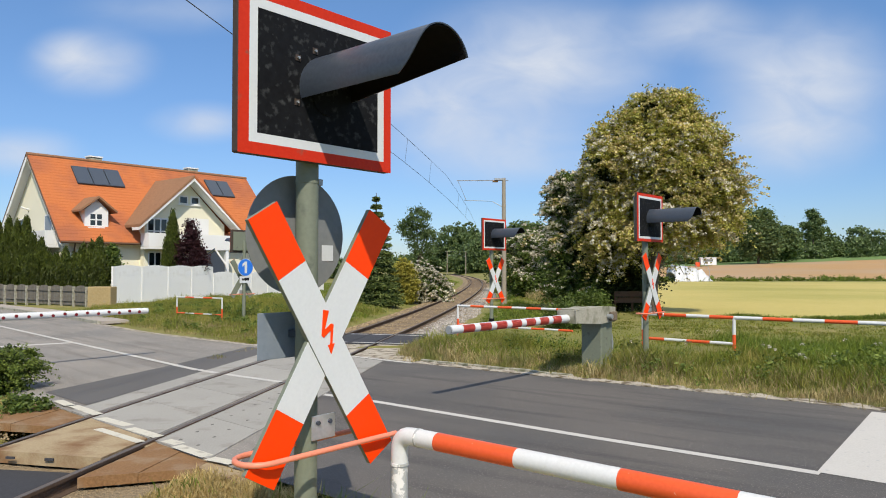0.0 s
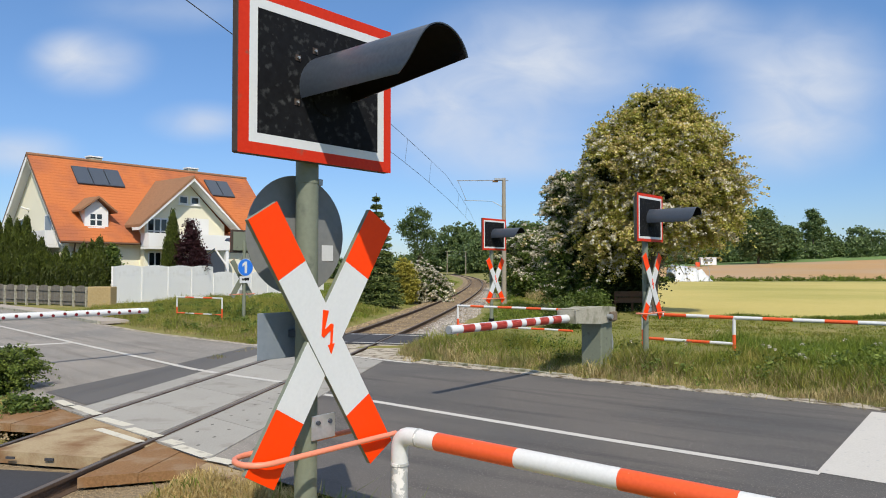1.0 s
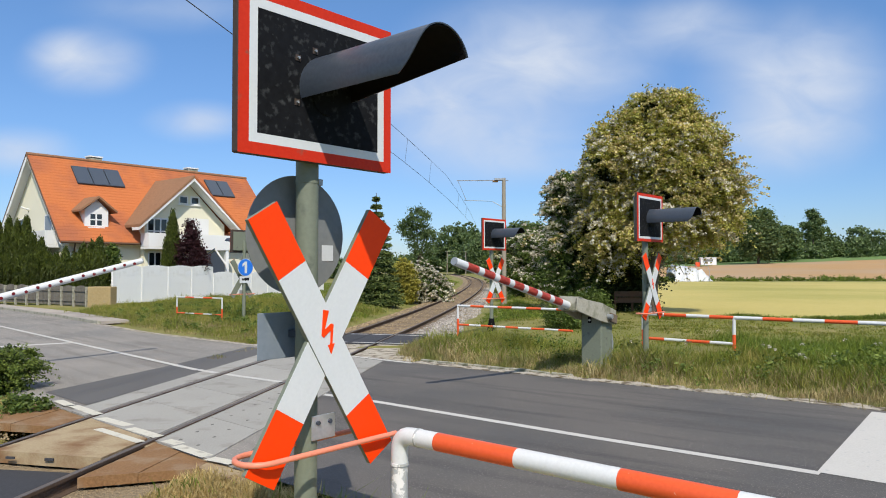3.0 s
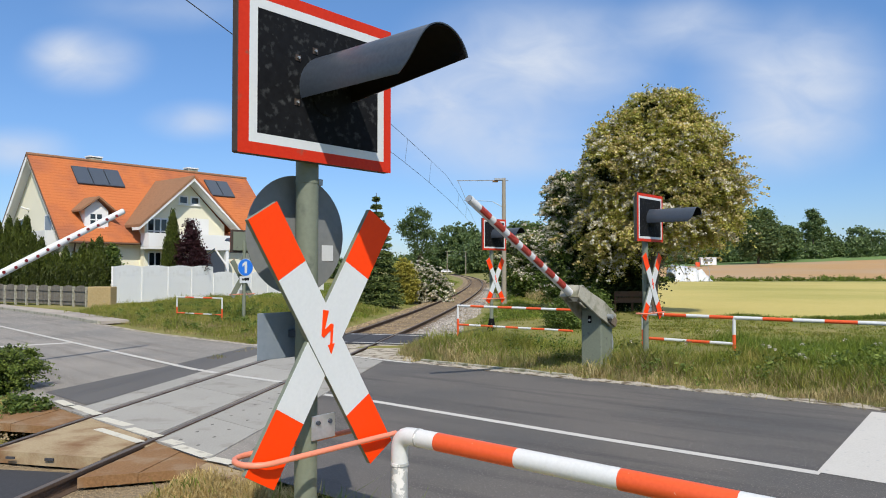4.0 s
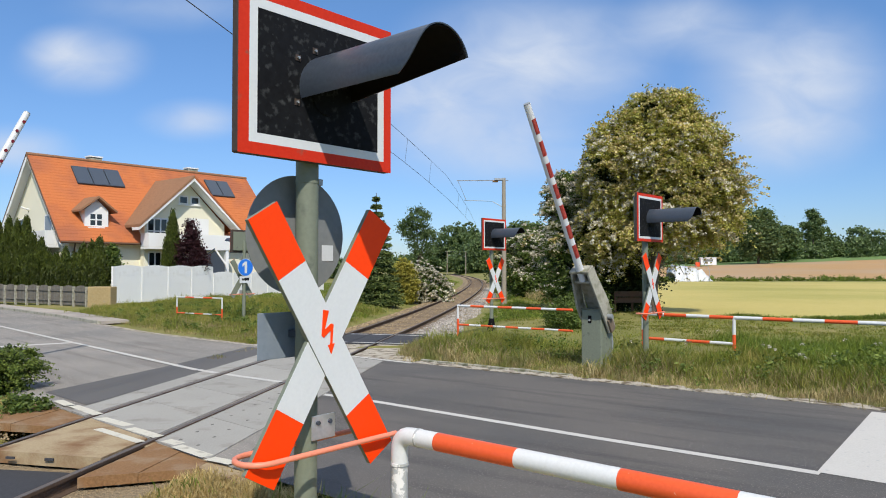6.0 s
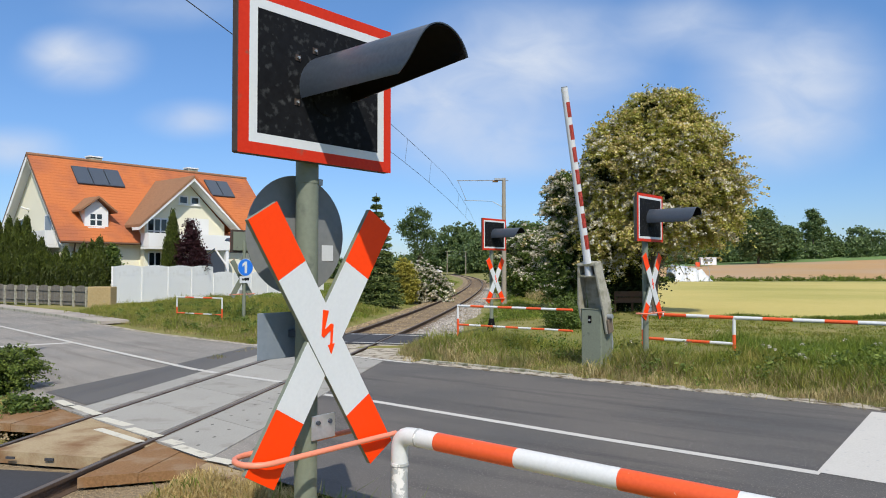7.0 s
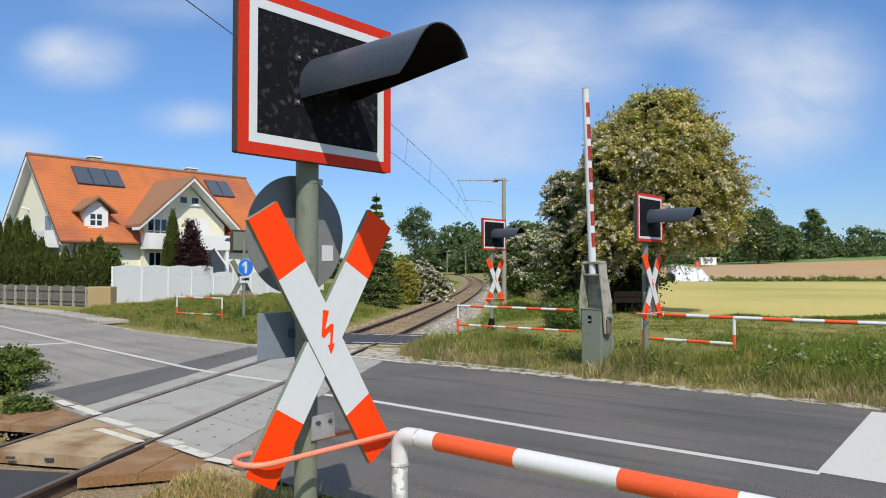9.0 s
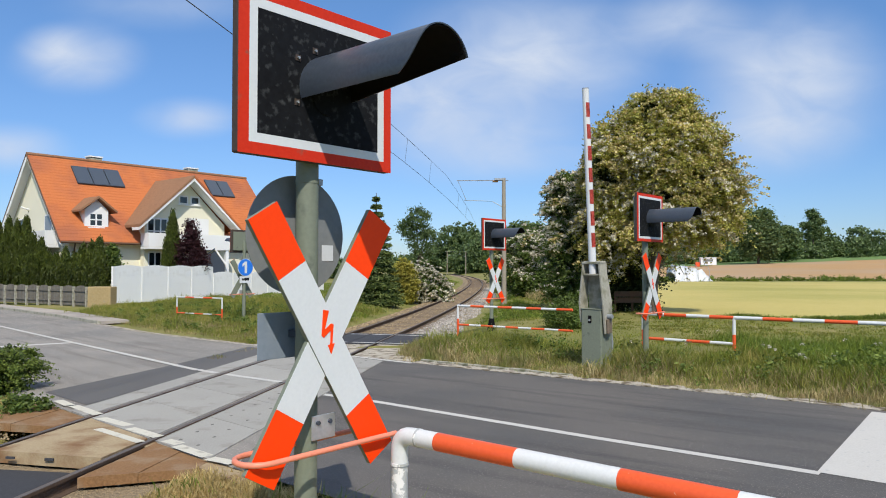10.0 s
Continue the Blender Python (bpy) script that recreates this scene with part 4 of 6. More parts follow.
def roof_slab(sgn, x0, x1, d0, d1, thick=0.16):
    """A sloping roof plane from the ridge (d0) down to the eave (d1) on one side, its courses stepped, as one skin."""
    n = int((d1 - d0) / 0.18)
    out = []
    for k in range(n):
        a, b = d0 + (d1 - d0) * k / n, d0 + (d1 - d0) * (k + 1) / n
        out += [(sgn * a, RZ - a * SL), (sgn * b, RZ - b * SL + 0.018)]
    out += [(sgn * d1, RZ - d1 * SL - thick), (sgn * d0, RZ - d0 * SL - thick)]
    bm = prism(bmesh.new(), out, (x0, x1))
    bmesh.ops.transform(bm, matrix=Matrix(((0, 1, 0, 0), (1, 0, 0, 0), (0, 0, 1, 0), (0, 0, 0, 1))), verts=bm.verts)
    bmesh.ops.recalc_face_normals(bm, faces=bm.faces)
    return bm


# the eave dips lower only beside the front gable
part("roof", roof_slab(-1, -0.12, 16.2, 0, 3.9), M_ROOF, house, "orange tiled roof slope with rows of tiles")
part("roof", roof_slab(-1, -0.12, 5.0, 3.9, 5.3), M_ROOF, house, "orange tiled roof slope with rows of tiles")
part("roof", roof_slab(-1, 11.0, 16.2, 3.9, 5.3), M_ROOF, house, "orange tiled roof slope with rows of tiles")
part("roof", roof_slab(1, -0.12, 16.2, 0, 5.3), M_ROOF, house, "orange tiled roof slope with rows of tiles")
part("ridge", tubed([(-0.14, 0, RZ), (16.22, 0, RZ)], 0.12, 8), M_ROOFDARK, house, "dark ridge tiles")
for sgn in (-1, 1):
    bm = bmesh.new()
    prism(bm, [(0, RZ + 0.02), (sgn * 5.3, RZ - 5.3 * SL + 0.02), (sgn * 5.3, RZ - 5.3 * SL - 0.1), (0, RZ - 0.1)], (-0.18, -0.121))
    # outline lies across the ridge: swap axes
    bmesh.ops.transform(bm, matrix=Matrix(((0, 1, 0, 0), (1, 0, 0, 0), (0, 0, 1, 0), (0, 0, 0, 1))), verts=bm.verts)
    bmesh.ops.recalc_face_normals(bm, faces=bm.faces)
    part("bargeboard", bm, M_TIMBER, house, "dark verge board")
    deep = 0.39 if sgn > 0 else 0.1
    bm = prism(bmesh.new(), [(0, RZ - 0.11), (sgn * 5.3, RZ - 5.3 * SL - 0.11), (sgn * 5.3, RZ - 5.3 * SL - 0.11 - deep), (0, RZ - 0.11 - deep)], (-0.16, -0.125))
    bmesh.ops.transform(bm, matrix=Matrix(((0, 1, 0, 0), (1, 0, 0, 0), (0, 0, 1, 0), (0, 0, 0, 1))), verts=bm.verts)
    bmesh.ops.recalc_face_normals(bm, faces=bm.faces)
    part("bargeboard", bm, M_WHITEWALL, house, "white verge board")
    bm = bmesh.new()
    prism(bm, [(0, RZ - 0.2), (sgn * 5.3, RZ - 5.3 * SL - 0.18), (sgn * 5.3, RZ - 5.3 * SL - 0.24), (0, RZ - 0.27)], (-0.1, 0.39))
    bmesh.ops.transform(bm, matrix=Matrix(((0, 1, 0, 0), (1, 0, 0, 0), (0, 0, 1, 0), (0, 0, 0, 1))), verts=bm.verts)
    bmesh.ops.recalc_face_normals(bm, faces=bm.faces)
    part("soffit", bm, M_WHITEWALL, house, "white boarded roof underside")
part("gutter", tubed([(-0.1, -5.36, RZ - 5.3 * SL - 0.1), (5.0, -5.36, RZ - 5.3 * SL - 0.1)], 0.07, 10), M_TIMBER, house, "brown gutter", smooth=40)
part("downpipe", tubed([(0.75, -5.3, 3.5), (0.9, -4.76, 3.0), (0.9, -4.76, 0)], 0.05, 10), M_TIMBER, house, "brown downpipe", smooth=40)
for x in (4.3, 11.6):
    ch = part("chimney", boxed(x - 0.42, x + 0.42, 0.2, 0.8, RZ - 1.2, RZ + 0.3), M_OLDCONC, house, "low pale chimney")
    part("chimney_cap", boxed(x - 0.47, x + 0.47, 0.15, 0.85, RZ + 0.31, RZ + 0.4), M_WHITEWALL, ch)


def solar(x0, x1, d0, d1, n):
    ang = math.degrees(math.atan(SL))
    w = (x1 - x0) / n
    for k in range(n):
        ln = (d1 - d0) / math.cos(math.atan(SL))
        fr = part("solar_panel", boxed(0.02, w - 0.02, -ln, 0, 0, 0.09), M_HOOD, house, "dark blue solar collector in a metal frame", bevel=0.01)
        fr.matrix_basis = pose(x0 + k * w, -d0, RZ - d0 * SL + 0.06, ang, 0, 0)
        part("pane", boxed(0.07, w - 0.07, -ln + 0.05, -0.05, 0.091, 0.098), M_SOLAR, fr)


solar(2.28, 5.42, 0.62, 1.78, 3)
solar(12.0, 14.02, 0.6, 1.8, 2)


def window(parent, x0, x1, z0, z1, y, mull=1, bars=0, glass=M_GLASS):
    """A window in a wall that looks along -y: frame, mullions, sill and one pane a field."""
    w = part("window", ring(bmesh.new(), (x0, x1, z0, z1), (x0 + 0.1, x1 - 0.1, z0 + 0.1, z1 - 0.1), y), M_WHITEWALL, parent, "white framed window")
    n = mull + 1
    step = (x1 - x0 - 0.14) / n
    for k in range(n):
        a = x0 + 0.07 + k * step
        part("pane", boxed(a + 0.03, a + step - 0.03, y - 0.004, y - 0.001, z0 + 0.08, z1 - 0.08), glass, w)
        if k:
            part("mullion", boxed(a - 0.05, a + 0.05, y - 0.02, y, z0 + 0.07, z1 - 0.07), M_WHITEWALL, w)
    for k in range(bars):
        zz = z0 + (z1 - z0) * (k + 1) / (bars + 1)
        part("glazing_bar", boxed(x0 + 0.07, x1 - 0.07, y - 0.018, y - 0.005, zz - 0.035, zz + 0.035), M_WHITEWALL, w)
    part("sill", boxed(x0 - 0.06, x1 + 0.06, y - 0.1, y, z0 - 0.07, z0 - 0.005), M_WHITEWALL, w)
    return w


# small dormer
dx, dy = 2.36, -4.42
bm = prism(bmesh.new(), [(dx - 0.72, 4.3), (dx + 0.72, 4.3), (dx + 0.72, 5.55), (dx, 6.25), (dx - 0.72, 5.55)], (dy, -2.6))
dorm = part("dormer", bm, M_WHITEWALL, house, "small white dormer")
for sgn in (-1, 1):
    bm = prism(bmesh.new(), [(dx, 6.3), (dx + sgn * 1.15, 5.42), (dx + sgn * 1.15, 5.54), (dx, 6.44)], (dy - 0.36, -2.2))
    part("dormer_roof", bm, M_ROOFDARK, dorm, "dark tiled dormer roof")
window(dorm, dx - 0.48, dx + 0.42, 4.52, 5.42, dy - 0.002, 1, 1)
# large front gable with balcony
gx0, gx1, gxm, gy0 = 5.0, 10.85, 7.93, -5.3
bm = prism(bmesh.new(), [(gx0, -0.3), (gx1, -0.3), (gx1, 4.95), (gxm, 7.75), (gx0, 4.95)], (gy0, -2.0))
gab = part("front_gable", bm, M_RENDER, house, "cream front gable")
for sgn in (-1, 1):
    bm = prism(bmesh.new(), [(gxm, 7.98), (gxm + sgn * 3.75, 4.55), (gxm + sgn * 3.75, 4.72), (gxm, 8.16)], (gy0 - 1.0, -1.0))
    part("gable_roof", bm, M_ROOFDARK if sgn < 0 else M_ROOF, gab, "tiled gable roof with weathered shade")
    bm = prism(bmesh.new(), [(gxm, 7.78), (gxm + sgn * 3.75, 4.36), (gxm + sgn * 3.75, 4.54), (gxm, 7.97)], (gy0 - 0.97, gy0 - 0.003))
    part("gable_soffit", bm, M_WHITEWALL, gab, "white boarded roof underside")
window(gab, 5.15, 6.6, 3.5, 5.25, gy0 - 0.002, 2, 1)
window(gab, 8.1, 9.6, 3.5, 5.35, gy0 - 0.002, 1, 0, M_WHITEWALL)
window(gab, 5.25, 6.2, 1.0, 3.05, gy0 - 0.002, 1, 0)
window(gab, 7.35, 8.05, 6.25, 6.85, gy0 - 0.002, 0, 0)
window(gab, 8.2, 8.9, 6.25, 6.85, gy0 - 0.002, 0, 0)
bal = part("balcony", boxed(4.75, 10.6, -6.4, gy0 - 0.003, 3.18, 3.33), M_WHITEWALL, house, "white balcony with closed parapet")
part("parapet", boxed(4.75, 10.6, -6.4, -6.3, 3.34, 4.2), M_WHITEWALL, bal)
for x in (4.75, 10.5):
    part("parapet", boxed(x, x + 0.1, -6.29, gy0 - 0.003, 3.34, 4.2), M_WHITEWALL, bal)
part("balcony_post", boxed(10.3, 10.55, -6.35, -6.1, -0.2, 3.17), M_WHITEWALL, bal)
# west gable end: its windows and balcony look along -x of the house
end = part("gable_balcony", boxed(-0.5, 0.39, -4.05, -0.6, 3.2, 3.35), M_WHITEWALL, house, "white balcony on the gable end")
part("parapet", boxed(-0.5, -0.4, -4.05, -0.6, 3.36, 4.22), M_WHITEWALL, end)
for y in (-4.05, -0.7):
    part("parapet", boxed(-0.39, 0.39, y, y + 0.1, 3.36, 4.22), M_WHITEWALL, end)
for y0, y1, z0, z1 in ((-2.9, -1.75, 3.4, 5.3), (-1.75, -1.1, 6.5, 7.1), (-3.4, -2.3, 1.1, 2.4), (1.6, 2.6, 4.2, 5.2)):
    w = part("window", boxed(0.34, 0.397, y0, y1, z0, z1), M_WHITEWALL, house, "white framed window")
    part("pane", boxed(0.332, 0.338, y0 + 0.09, y1 - 0.09, z0 + 0.09, z1 - 0.09), M_PLATEBACK if z0 == 3.4 else M_GLASS, w)
part("lamp_arm", tubed([(0.4, 0.9, 5.75), (-0.1, 0.9, 5.9)], 0.05, 8), M_WHITEWALL, house, "small white wall lamp")
window(house, 2.6, 3.6, 1.2, 2.5, -4.702, 1, 0)

# ---- garden wall, fence, pier ----
wall_t = thing("garden_wall", "white concrete panel wall with arched tops", "wall")
P0, P1 = Vector((-17.45, 37.4, 0)), Vector((-10.2, 60.0, 0))
wl = (P1 - P0).length
wdir = math.degrees(math.atan2(P1.y - P0.y, P1.x - P0.x))
nW = 11
pw = wl / nW
arch = [(0.1 + (pw - 0.2) * k / 10, 2.04 + 0.08 * math.sin(math.pi * k / 10)) for k in range(11)]
pan_me = post_me = None
for k in range(nW + 1):
    # the wall steps down after the fourth panel
    m = Matrix.Translation(P0 + (P1 - P0) * k / nW + Vector((0, 0, -0.4 if k >= 4 else 0))) @ pose(0, 0, 0, 0, 0, wdir)
    if post_me is None:
        o = part("wall_post", boxed(-0.07, 0.07, -0.06, 0.06, -0.5, 2.05), M_WALLPANEL, wall_t)
        post_me = o.data
    else:
        o = new("wall_post", post_me)
        o.parent = wall_t
    o.matrix_basis = m
    if k == nW:
        break
    if pan_me is None:
        bm = prism(bmesh.new(), [(pw - 0.1, -0.4), (0.1, -0.4)] + arch, (-0.03, 0.03))
        for z in (0.52, 1.04, 1.56):
            box(bm, 0.1, pw - 0.1, -0.0345, -0.0305, z, z + 0.02)
        o = part("wall_panel", bm, M_WALLPANEL, wall_t)
        pan_me = o.data
    else:
        o = new("wall_panel", pan_me)
        o.parent = wall_t
    o.matrix_basis = m

fence = thing("picket_fence", "low grey wooden fence with arched picket tops", "fence")
F0, F1 = Vector((-31.0, 42.7, 0)), Vector((-17.2, 34.5, 0))
fl = (F1 - F0).length
fd = math.degrees(math.atan2(F1.y - F0.y, F1.x - F0.x))
pk = 0.13
n = int(fl / pk)
slat_me = {}
for k in range(n):
    ph = (k * pk) % 1.05 / 1.05
    hgt = round(0.98 + 0.12 * math.sin(math.pi * ph), 2)
    if hgt not in slat_me:
        o = part("picket", boxed(-0.052, 0.052, 0.02, 0.045, 0.12, hgt), M_FENCE, fence)
        slat_me[hgt] = o.data
    else:
        o = new("picket", slat_me[hgt])
        o.parent = fence
    o.matrix_basis = Matrix.Translation(F0 + (F1 - F0) * (k * pk / fl)) @ pose(0, 0, 0, 0, 0, fd)
for k in range(int(fl / 1.05) + 1):
    o = part("fence_post", boxed(-0.05, 0.05, -0.06, 0.04, -0.1, 1.04), M_OLDCONC, fence, "pale grey post")
    o.matrix_basis = Matrix.Translation(F0 + (F1 - F0) * (k * 1.05 / fl)) @ pose(0, 0, 0, 0, 0, fd)
for z in (0.3, 0.8):
    o = part("fence_rail", boxed(0, fl, -0.03, 0.015, z, z + 0.05), M_FENCE, fence, "grey fence rail")
    o.matrix_basis = Matrix.Translation(F0) @ pose(0, 0, 0, 0, 0, fd)
pier = obj("gate_pier", boxed(-0.58, 0.58, -0.3, 0.3, -0.2, 1.06), M_SANDSTONE, bevel=0.04)
pier.matrix_basis = pose(-16.55, 34.35, 0, 0, 0, -4)
tagged(pier, "ochre sandstone pier at the end of the fence", "pier")
shed = thing("garden_shed", "small garden shed with dark felt roof and white frame", "shed", pose(-15.75, 47.6, 0, 0, 0, 18))
part("roof", prism(bmesh.new(), [(-0.95, 2.2), (0.35, 3.22), (0.35, 3.3), (-1.0, 2.26)], (-0.6, 0.6)), M_HOOD, shed, "dark felt roof")
for d in (-0.62, 0.56):
    part("frame", prism(bmesh.new(), [(0.36, 3.32), (1.15, 2.2), (1.05, 2.2), (0.36, 3.18)], (d, d + 0.06)), M_WHITEWALL, shed, "white sloping bar")
part("body", prism(bmesh.new(), [(-0.85, -0.1), (1.0, -0.1), (1.0, 2.18), (0.35, 3.15), (-0.85, 2.2)], (-0.5, 0.5)), M_HOOD, shed, "dark felt-covered body", bevel=0.01)


# ---- plants ----
def leaf_quads(c, size, rng, flat=0.35, aspect=0.6):
    n = len(c)
    a = rng.normal(size=(n, 3))
    a[:, 2] *= flat
    a /= np.linalg.norm(a, axis=1)[:, None]
    b = np.cross(a, rng.normal(size=(n, 3)))
    b /= np.linalg.norm(b, axis=1)[:, None] + 1e-9
    s = (size * (0.6 + 0.8 * rng.random(n)))[:, None]
    a, b = a * s, b * s * aspect
    return np.stack([c - a, c + b, c + a, c - b], 1)


def clump_points(lobes, clumps, per, spread, rng, shell=0.55):
    """Points gathered in small clumps through the outer part of ellipsoid lobes."""
    lob = np.array(lobes, float)
    vol = lob[:, 3] * lob[:, 4] * lob[:, 5]
    pick = rng.choice(len(lob), clumps, p=vol ** 0.7 / np.sum(vol ** 0.7))
    d = rng.normal(size=(clumps, 3))
    d /= np.linalg.norm(d, axis=1)[:, None]
    rad = shell + (1.06 - shell) * rng.random(clumps) ** 0.6
    c = lob[pick, :3] + d * rad[:, None] * lob[pick, 3:6]
    sp = spread * (0.6 + 0.8 * rng.random((clumps, 1, 1)))
    pts = c[:, None] + rng.normal(size=(clumps, per, 3)) * sp * np.array([1, 1, 0.75])
    return pts.reshape(-1, 3), c


def limbs(base, tops, r, rng, name, parent, trunk_h):
    bm = bmesh.new()
    b = Vector(base)
    fork = b + Vector((0.1, 0, trunk_h))
    tube(bm, [b + Vector((0, 0, -0.3)), b + Vector((0.03, 0.02, trunk_h * 0.5)), fork], r, 10, True, r * 0.8)
    for t in tops:
        t = Vector(t)
        mid = fork.lerp(t, 0.5) + Vector(rng.normal(size=3) * 0.15 * (t - fork).length * 0.5)
        tube(bm, [fork, mid, t], r * 0.55, 7, True, r * 0.1)
        for _ in range(3):
            e = mid + Vector(rng.normal(size=3)) * (t - fork).length * 0.22
            tube(bm, [mid, e], r * 0.2, 5, True, r * 0.05)
    return part(name, bm, M_BARK, parent, smooth=50)


def spray_points(lobes, boughs, sprays, leaves, rng, size=1.0, droop=0.4):
    """A crown of boughs, each a fan of arching sprays; returns leaf points, and points with a shade number for blossom."""
    lob = np.array(lobes, float)
    area = (lob[:, 3] * lob[:, 4] * lob[:, 5]) ** 0.67
    pick = rng.choice(len(lob), boughs, p=area / area.sum())
    d = rng.normal(size=(boughs, 3))
    d[:, 1] -= 0.25
    d /= np.linalg.norm(d, axis=1)[:, None]
    c = lob[pick, :3] + d * lob[pick, 3:6] * (0.7 + 0.24 * rng.random((boughs, 1)))
    reach = size * (0.42 + 0.36 * rng.random(boughs)) * np.where(rng.random(boughs) < 0.14, 1.9, 1.0)
    dirs = d[:, None] * 0.75 + rng.normal(size=(boughs, sprays, 3)) * np.array([0.8, 0.8, 0.42])
    dirs /= np.linalg.norm(dirs, axis=2)[:, :, None]
    ln = reach[:, None] * (0.55 + 0.75 * rng.random((boughs, sprays)))

    def along(f, jit):
        p = c[:, None, None] + dirs[:, :, None] * (ln[:, :, None] * f)[..., None]
        p[..., 2] -= droop * ln[:, :, None] * f ** 2
        return p + rng.normal(size=p.shape) * jit * np.array([1, 1, 0.6])

    leaf = along(rng.random((boughs, sprays, leaves)) ** 0.75, 0.055 * size).reshape(-1, 3)
    tip = along(0.35 + 0.65 * rng.random((boughs, sprays, 5)), 0.02 * size) + np.array([0, 0, 0.05 * size])
    shade = np.repeat(rng.random(boughs), sprays * 5)
    return leaf, tip.reshape(-1, 3), shade


def spray_tree(label, x, y, lobes, boughs, sprays, leaves, leaf, lmat, seed, trunk, r, white, faded, name, category="tree", size=1.0, bsize=0.036, group="", inner=900, high=False):
    """A tree or shrub of boughs and sprays; white and faded say which share of its boughs flower."""
    rng = np.random.default_rng(seed)
    t = thing(name, label, category, pose(x, y, float(height(x, y))), group)
    limbs((0, 0, 0), [(l[0] + rng.normal() * l[3] * 0.2, l[1], l[2] + l[5] * 0.3) for l in lobes], r, rng, "trunk", t, trunk)
    pts, tip, shade = spray_points(lobes, boughs, sprays, leaves, rng, size)
    quads("crown", leaf_quads(pts, leaf, rng, 0.5), lmat).parent = t
    # core leaves get a darker colour that stands for the crown's inner shade
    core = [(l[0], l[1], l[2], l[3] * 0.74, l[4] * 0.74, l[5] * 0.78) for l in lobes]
    q = quads("inner_leaves", leaf_quads(clump_points(core, inner, 24, 0.2 * size, rng, 0.2)[0], leaf * 1.5, rng, 0.6), L_SHADE)
    q.parent, q["label"] = t, "inner foliage coloured dark for crown shade"
    low = np.clip((tip[:, 2].max() - tip[:, 2]) / np.ptp(tip[:, 2]) * 1.5, 0.4, 1.0)
    if high:
        low = np.clip(1.1 - low, 0.12, 1.0) ** 1.5 * 1.6
    for lo, hi, m, lab in ((0, white, L_BLOSSOM, "clusters of white blossom"), (white, white + faded, L_FADED, "clusters of fading ochre blossom")):
        k = (shade >= lo) & (shade < hi) & (rng.random(len(tip)) < low)
        if k.any():
            bp = (tip[k][:, None] + rng.normal(size=(int(k.sum()), 8, 3)) * 0.05 * size * np.array([1, 1, 0.5])).reshape(-1, 3)
            q = quads("blossom", leaf_quads(bp, bsize, rng, 0.9, 0.9), m)
            q.parent, q["label"] = t, lab
    return t


def tree(label, x, y, lobes, clumps, per, spread, leaf, lmat, seed, trunk=1.2, r=0.18, name="tree", category="tree", group=""):
    rng = np.random.default_rng(seed)
    z = float(height(x, y))
    t = thing(name, label, category, pose(x, y, z), group)
    tops = [(l[0] + rng.normal() * l[3] * 0.2, l[1], l[2] + l[5] * 0.3) for l in lobes]
    if trunk:
        limbs((0, 0, 0), tops, r, rng, "trunk", t, trunk)
    pts, _ = clump_points(lobes, clumps, per, spread, rng)
    quads("crown", leaf_quads(pts, leaf, rng, 0.6), lmat).parent = t
    return t


# large flowering hawthorn beside the field
spray_tree("large flowering hawthorn with cream blossom and drooping twigs", 8.4, 28.5,
           [(0.3, 0, 6.5, 2.15, 2.1, 1.6), (0.3, 0, 8.15, 1.4, 1.3, 0.75), (2.15, 0, 5.0, 1.25, 1.4, 1.4), (-1.4, 0, 5.9, 1.25, 1.3, 1.8), (0.3, 0, 4.3, 2.1, 2.0, 1.4), (-1.6, 0.6, 3.6, 1.1, 1.2, 1.3), (1.5, 0, 7.1, 1.15, 1.1, 0.9), (2.5, 0.1, 4.0, 0.9, 1.1, 0.9)],
           680, 13, 28, 0.046, L_HAW, 11, 1.6, 0.25, 0.36, 0.42, "hawthorn_tree", inner=1500, bsize=0.04)
spray_tree("flowering hawthorn shrub with white blossom", 5.75, 31.0,
           [(0, 0, 2.3, 1.15, 1.3, 2.0), (-0.35, 0, 4.9, 0.85, 0.9, 1.1), (0.7, 0, 5.0, 0.9, 1.1, 1.2), (0.2, 0, 1.0, 1.2, 1.2, 1.0)],
           250, 12, 26, 0.046, L_SHRUB, 12, 0.5, 0.12, 0.7, 0.05, "hawthorn_shrub", "shrub", inner=700, bsize=0.04, high=True)
# added understory; its dark leaf colour stands for the shade below the crown
spray_tree("dense shrub coloured dark for the shade under the hawthorn", 7.3, 30.6,
           [(0, 0.4, 1.1, 1.6, 0.9, 1.3), (-0.9, 0, 2.4, 1.2, 0.9, 1.3), (0.9, 0.3, 1.8, 0.8, 0.8, 1.2)], 150, 10, 26, 0.05, L_SHADE, 13, 0.4, 0.1, 0.0, 0.0, "shade_shrub", "shrub", inner=700)
for i, (x, y, w, h, bl) in enumerate(((6.3, 47, 1.7, 4.6, 0.6), (8.0, 52, 2.0, 5.2, 0.5), (8.2, 38, 1.6, 2.6, 0.1), (9.5, 60, 2.6, 6.0, 0.4), (6.4, 64, 1.8, 5.0, 0.25), (10, 80, 3, 6.5, 0.2), (8.6, 95, 2.5, 6, 0.15), (11, 115, 4, 8, 0.1))):
    spray_tree("dense hedge shrub with white blossom beside the track" if bl > 0.1 else "low green shrub beside the track", x, y,
               [(0, 0, h * 0.45, w, w * 0.9, h * 0.45), (w * 0.4, 0, h * 0.65, w * 0.6, w * 0.6, h * 0.36), (-w * 0.45, 0, h * 0.35, w * 0.6, w * 0.6, h * 0.36)],
               130 if y < 55 else 70, 9, 20, 0.085 if y < 55 else 0.11, L_SHRUB, 20 + i, 0.4, 0.1, bl, 0.05, "hedge_shrub", "shrub", 1.35, 0.055, "shrubs along the track", 350, True)

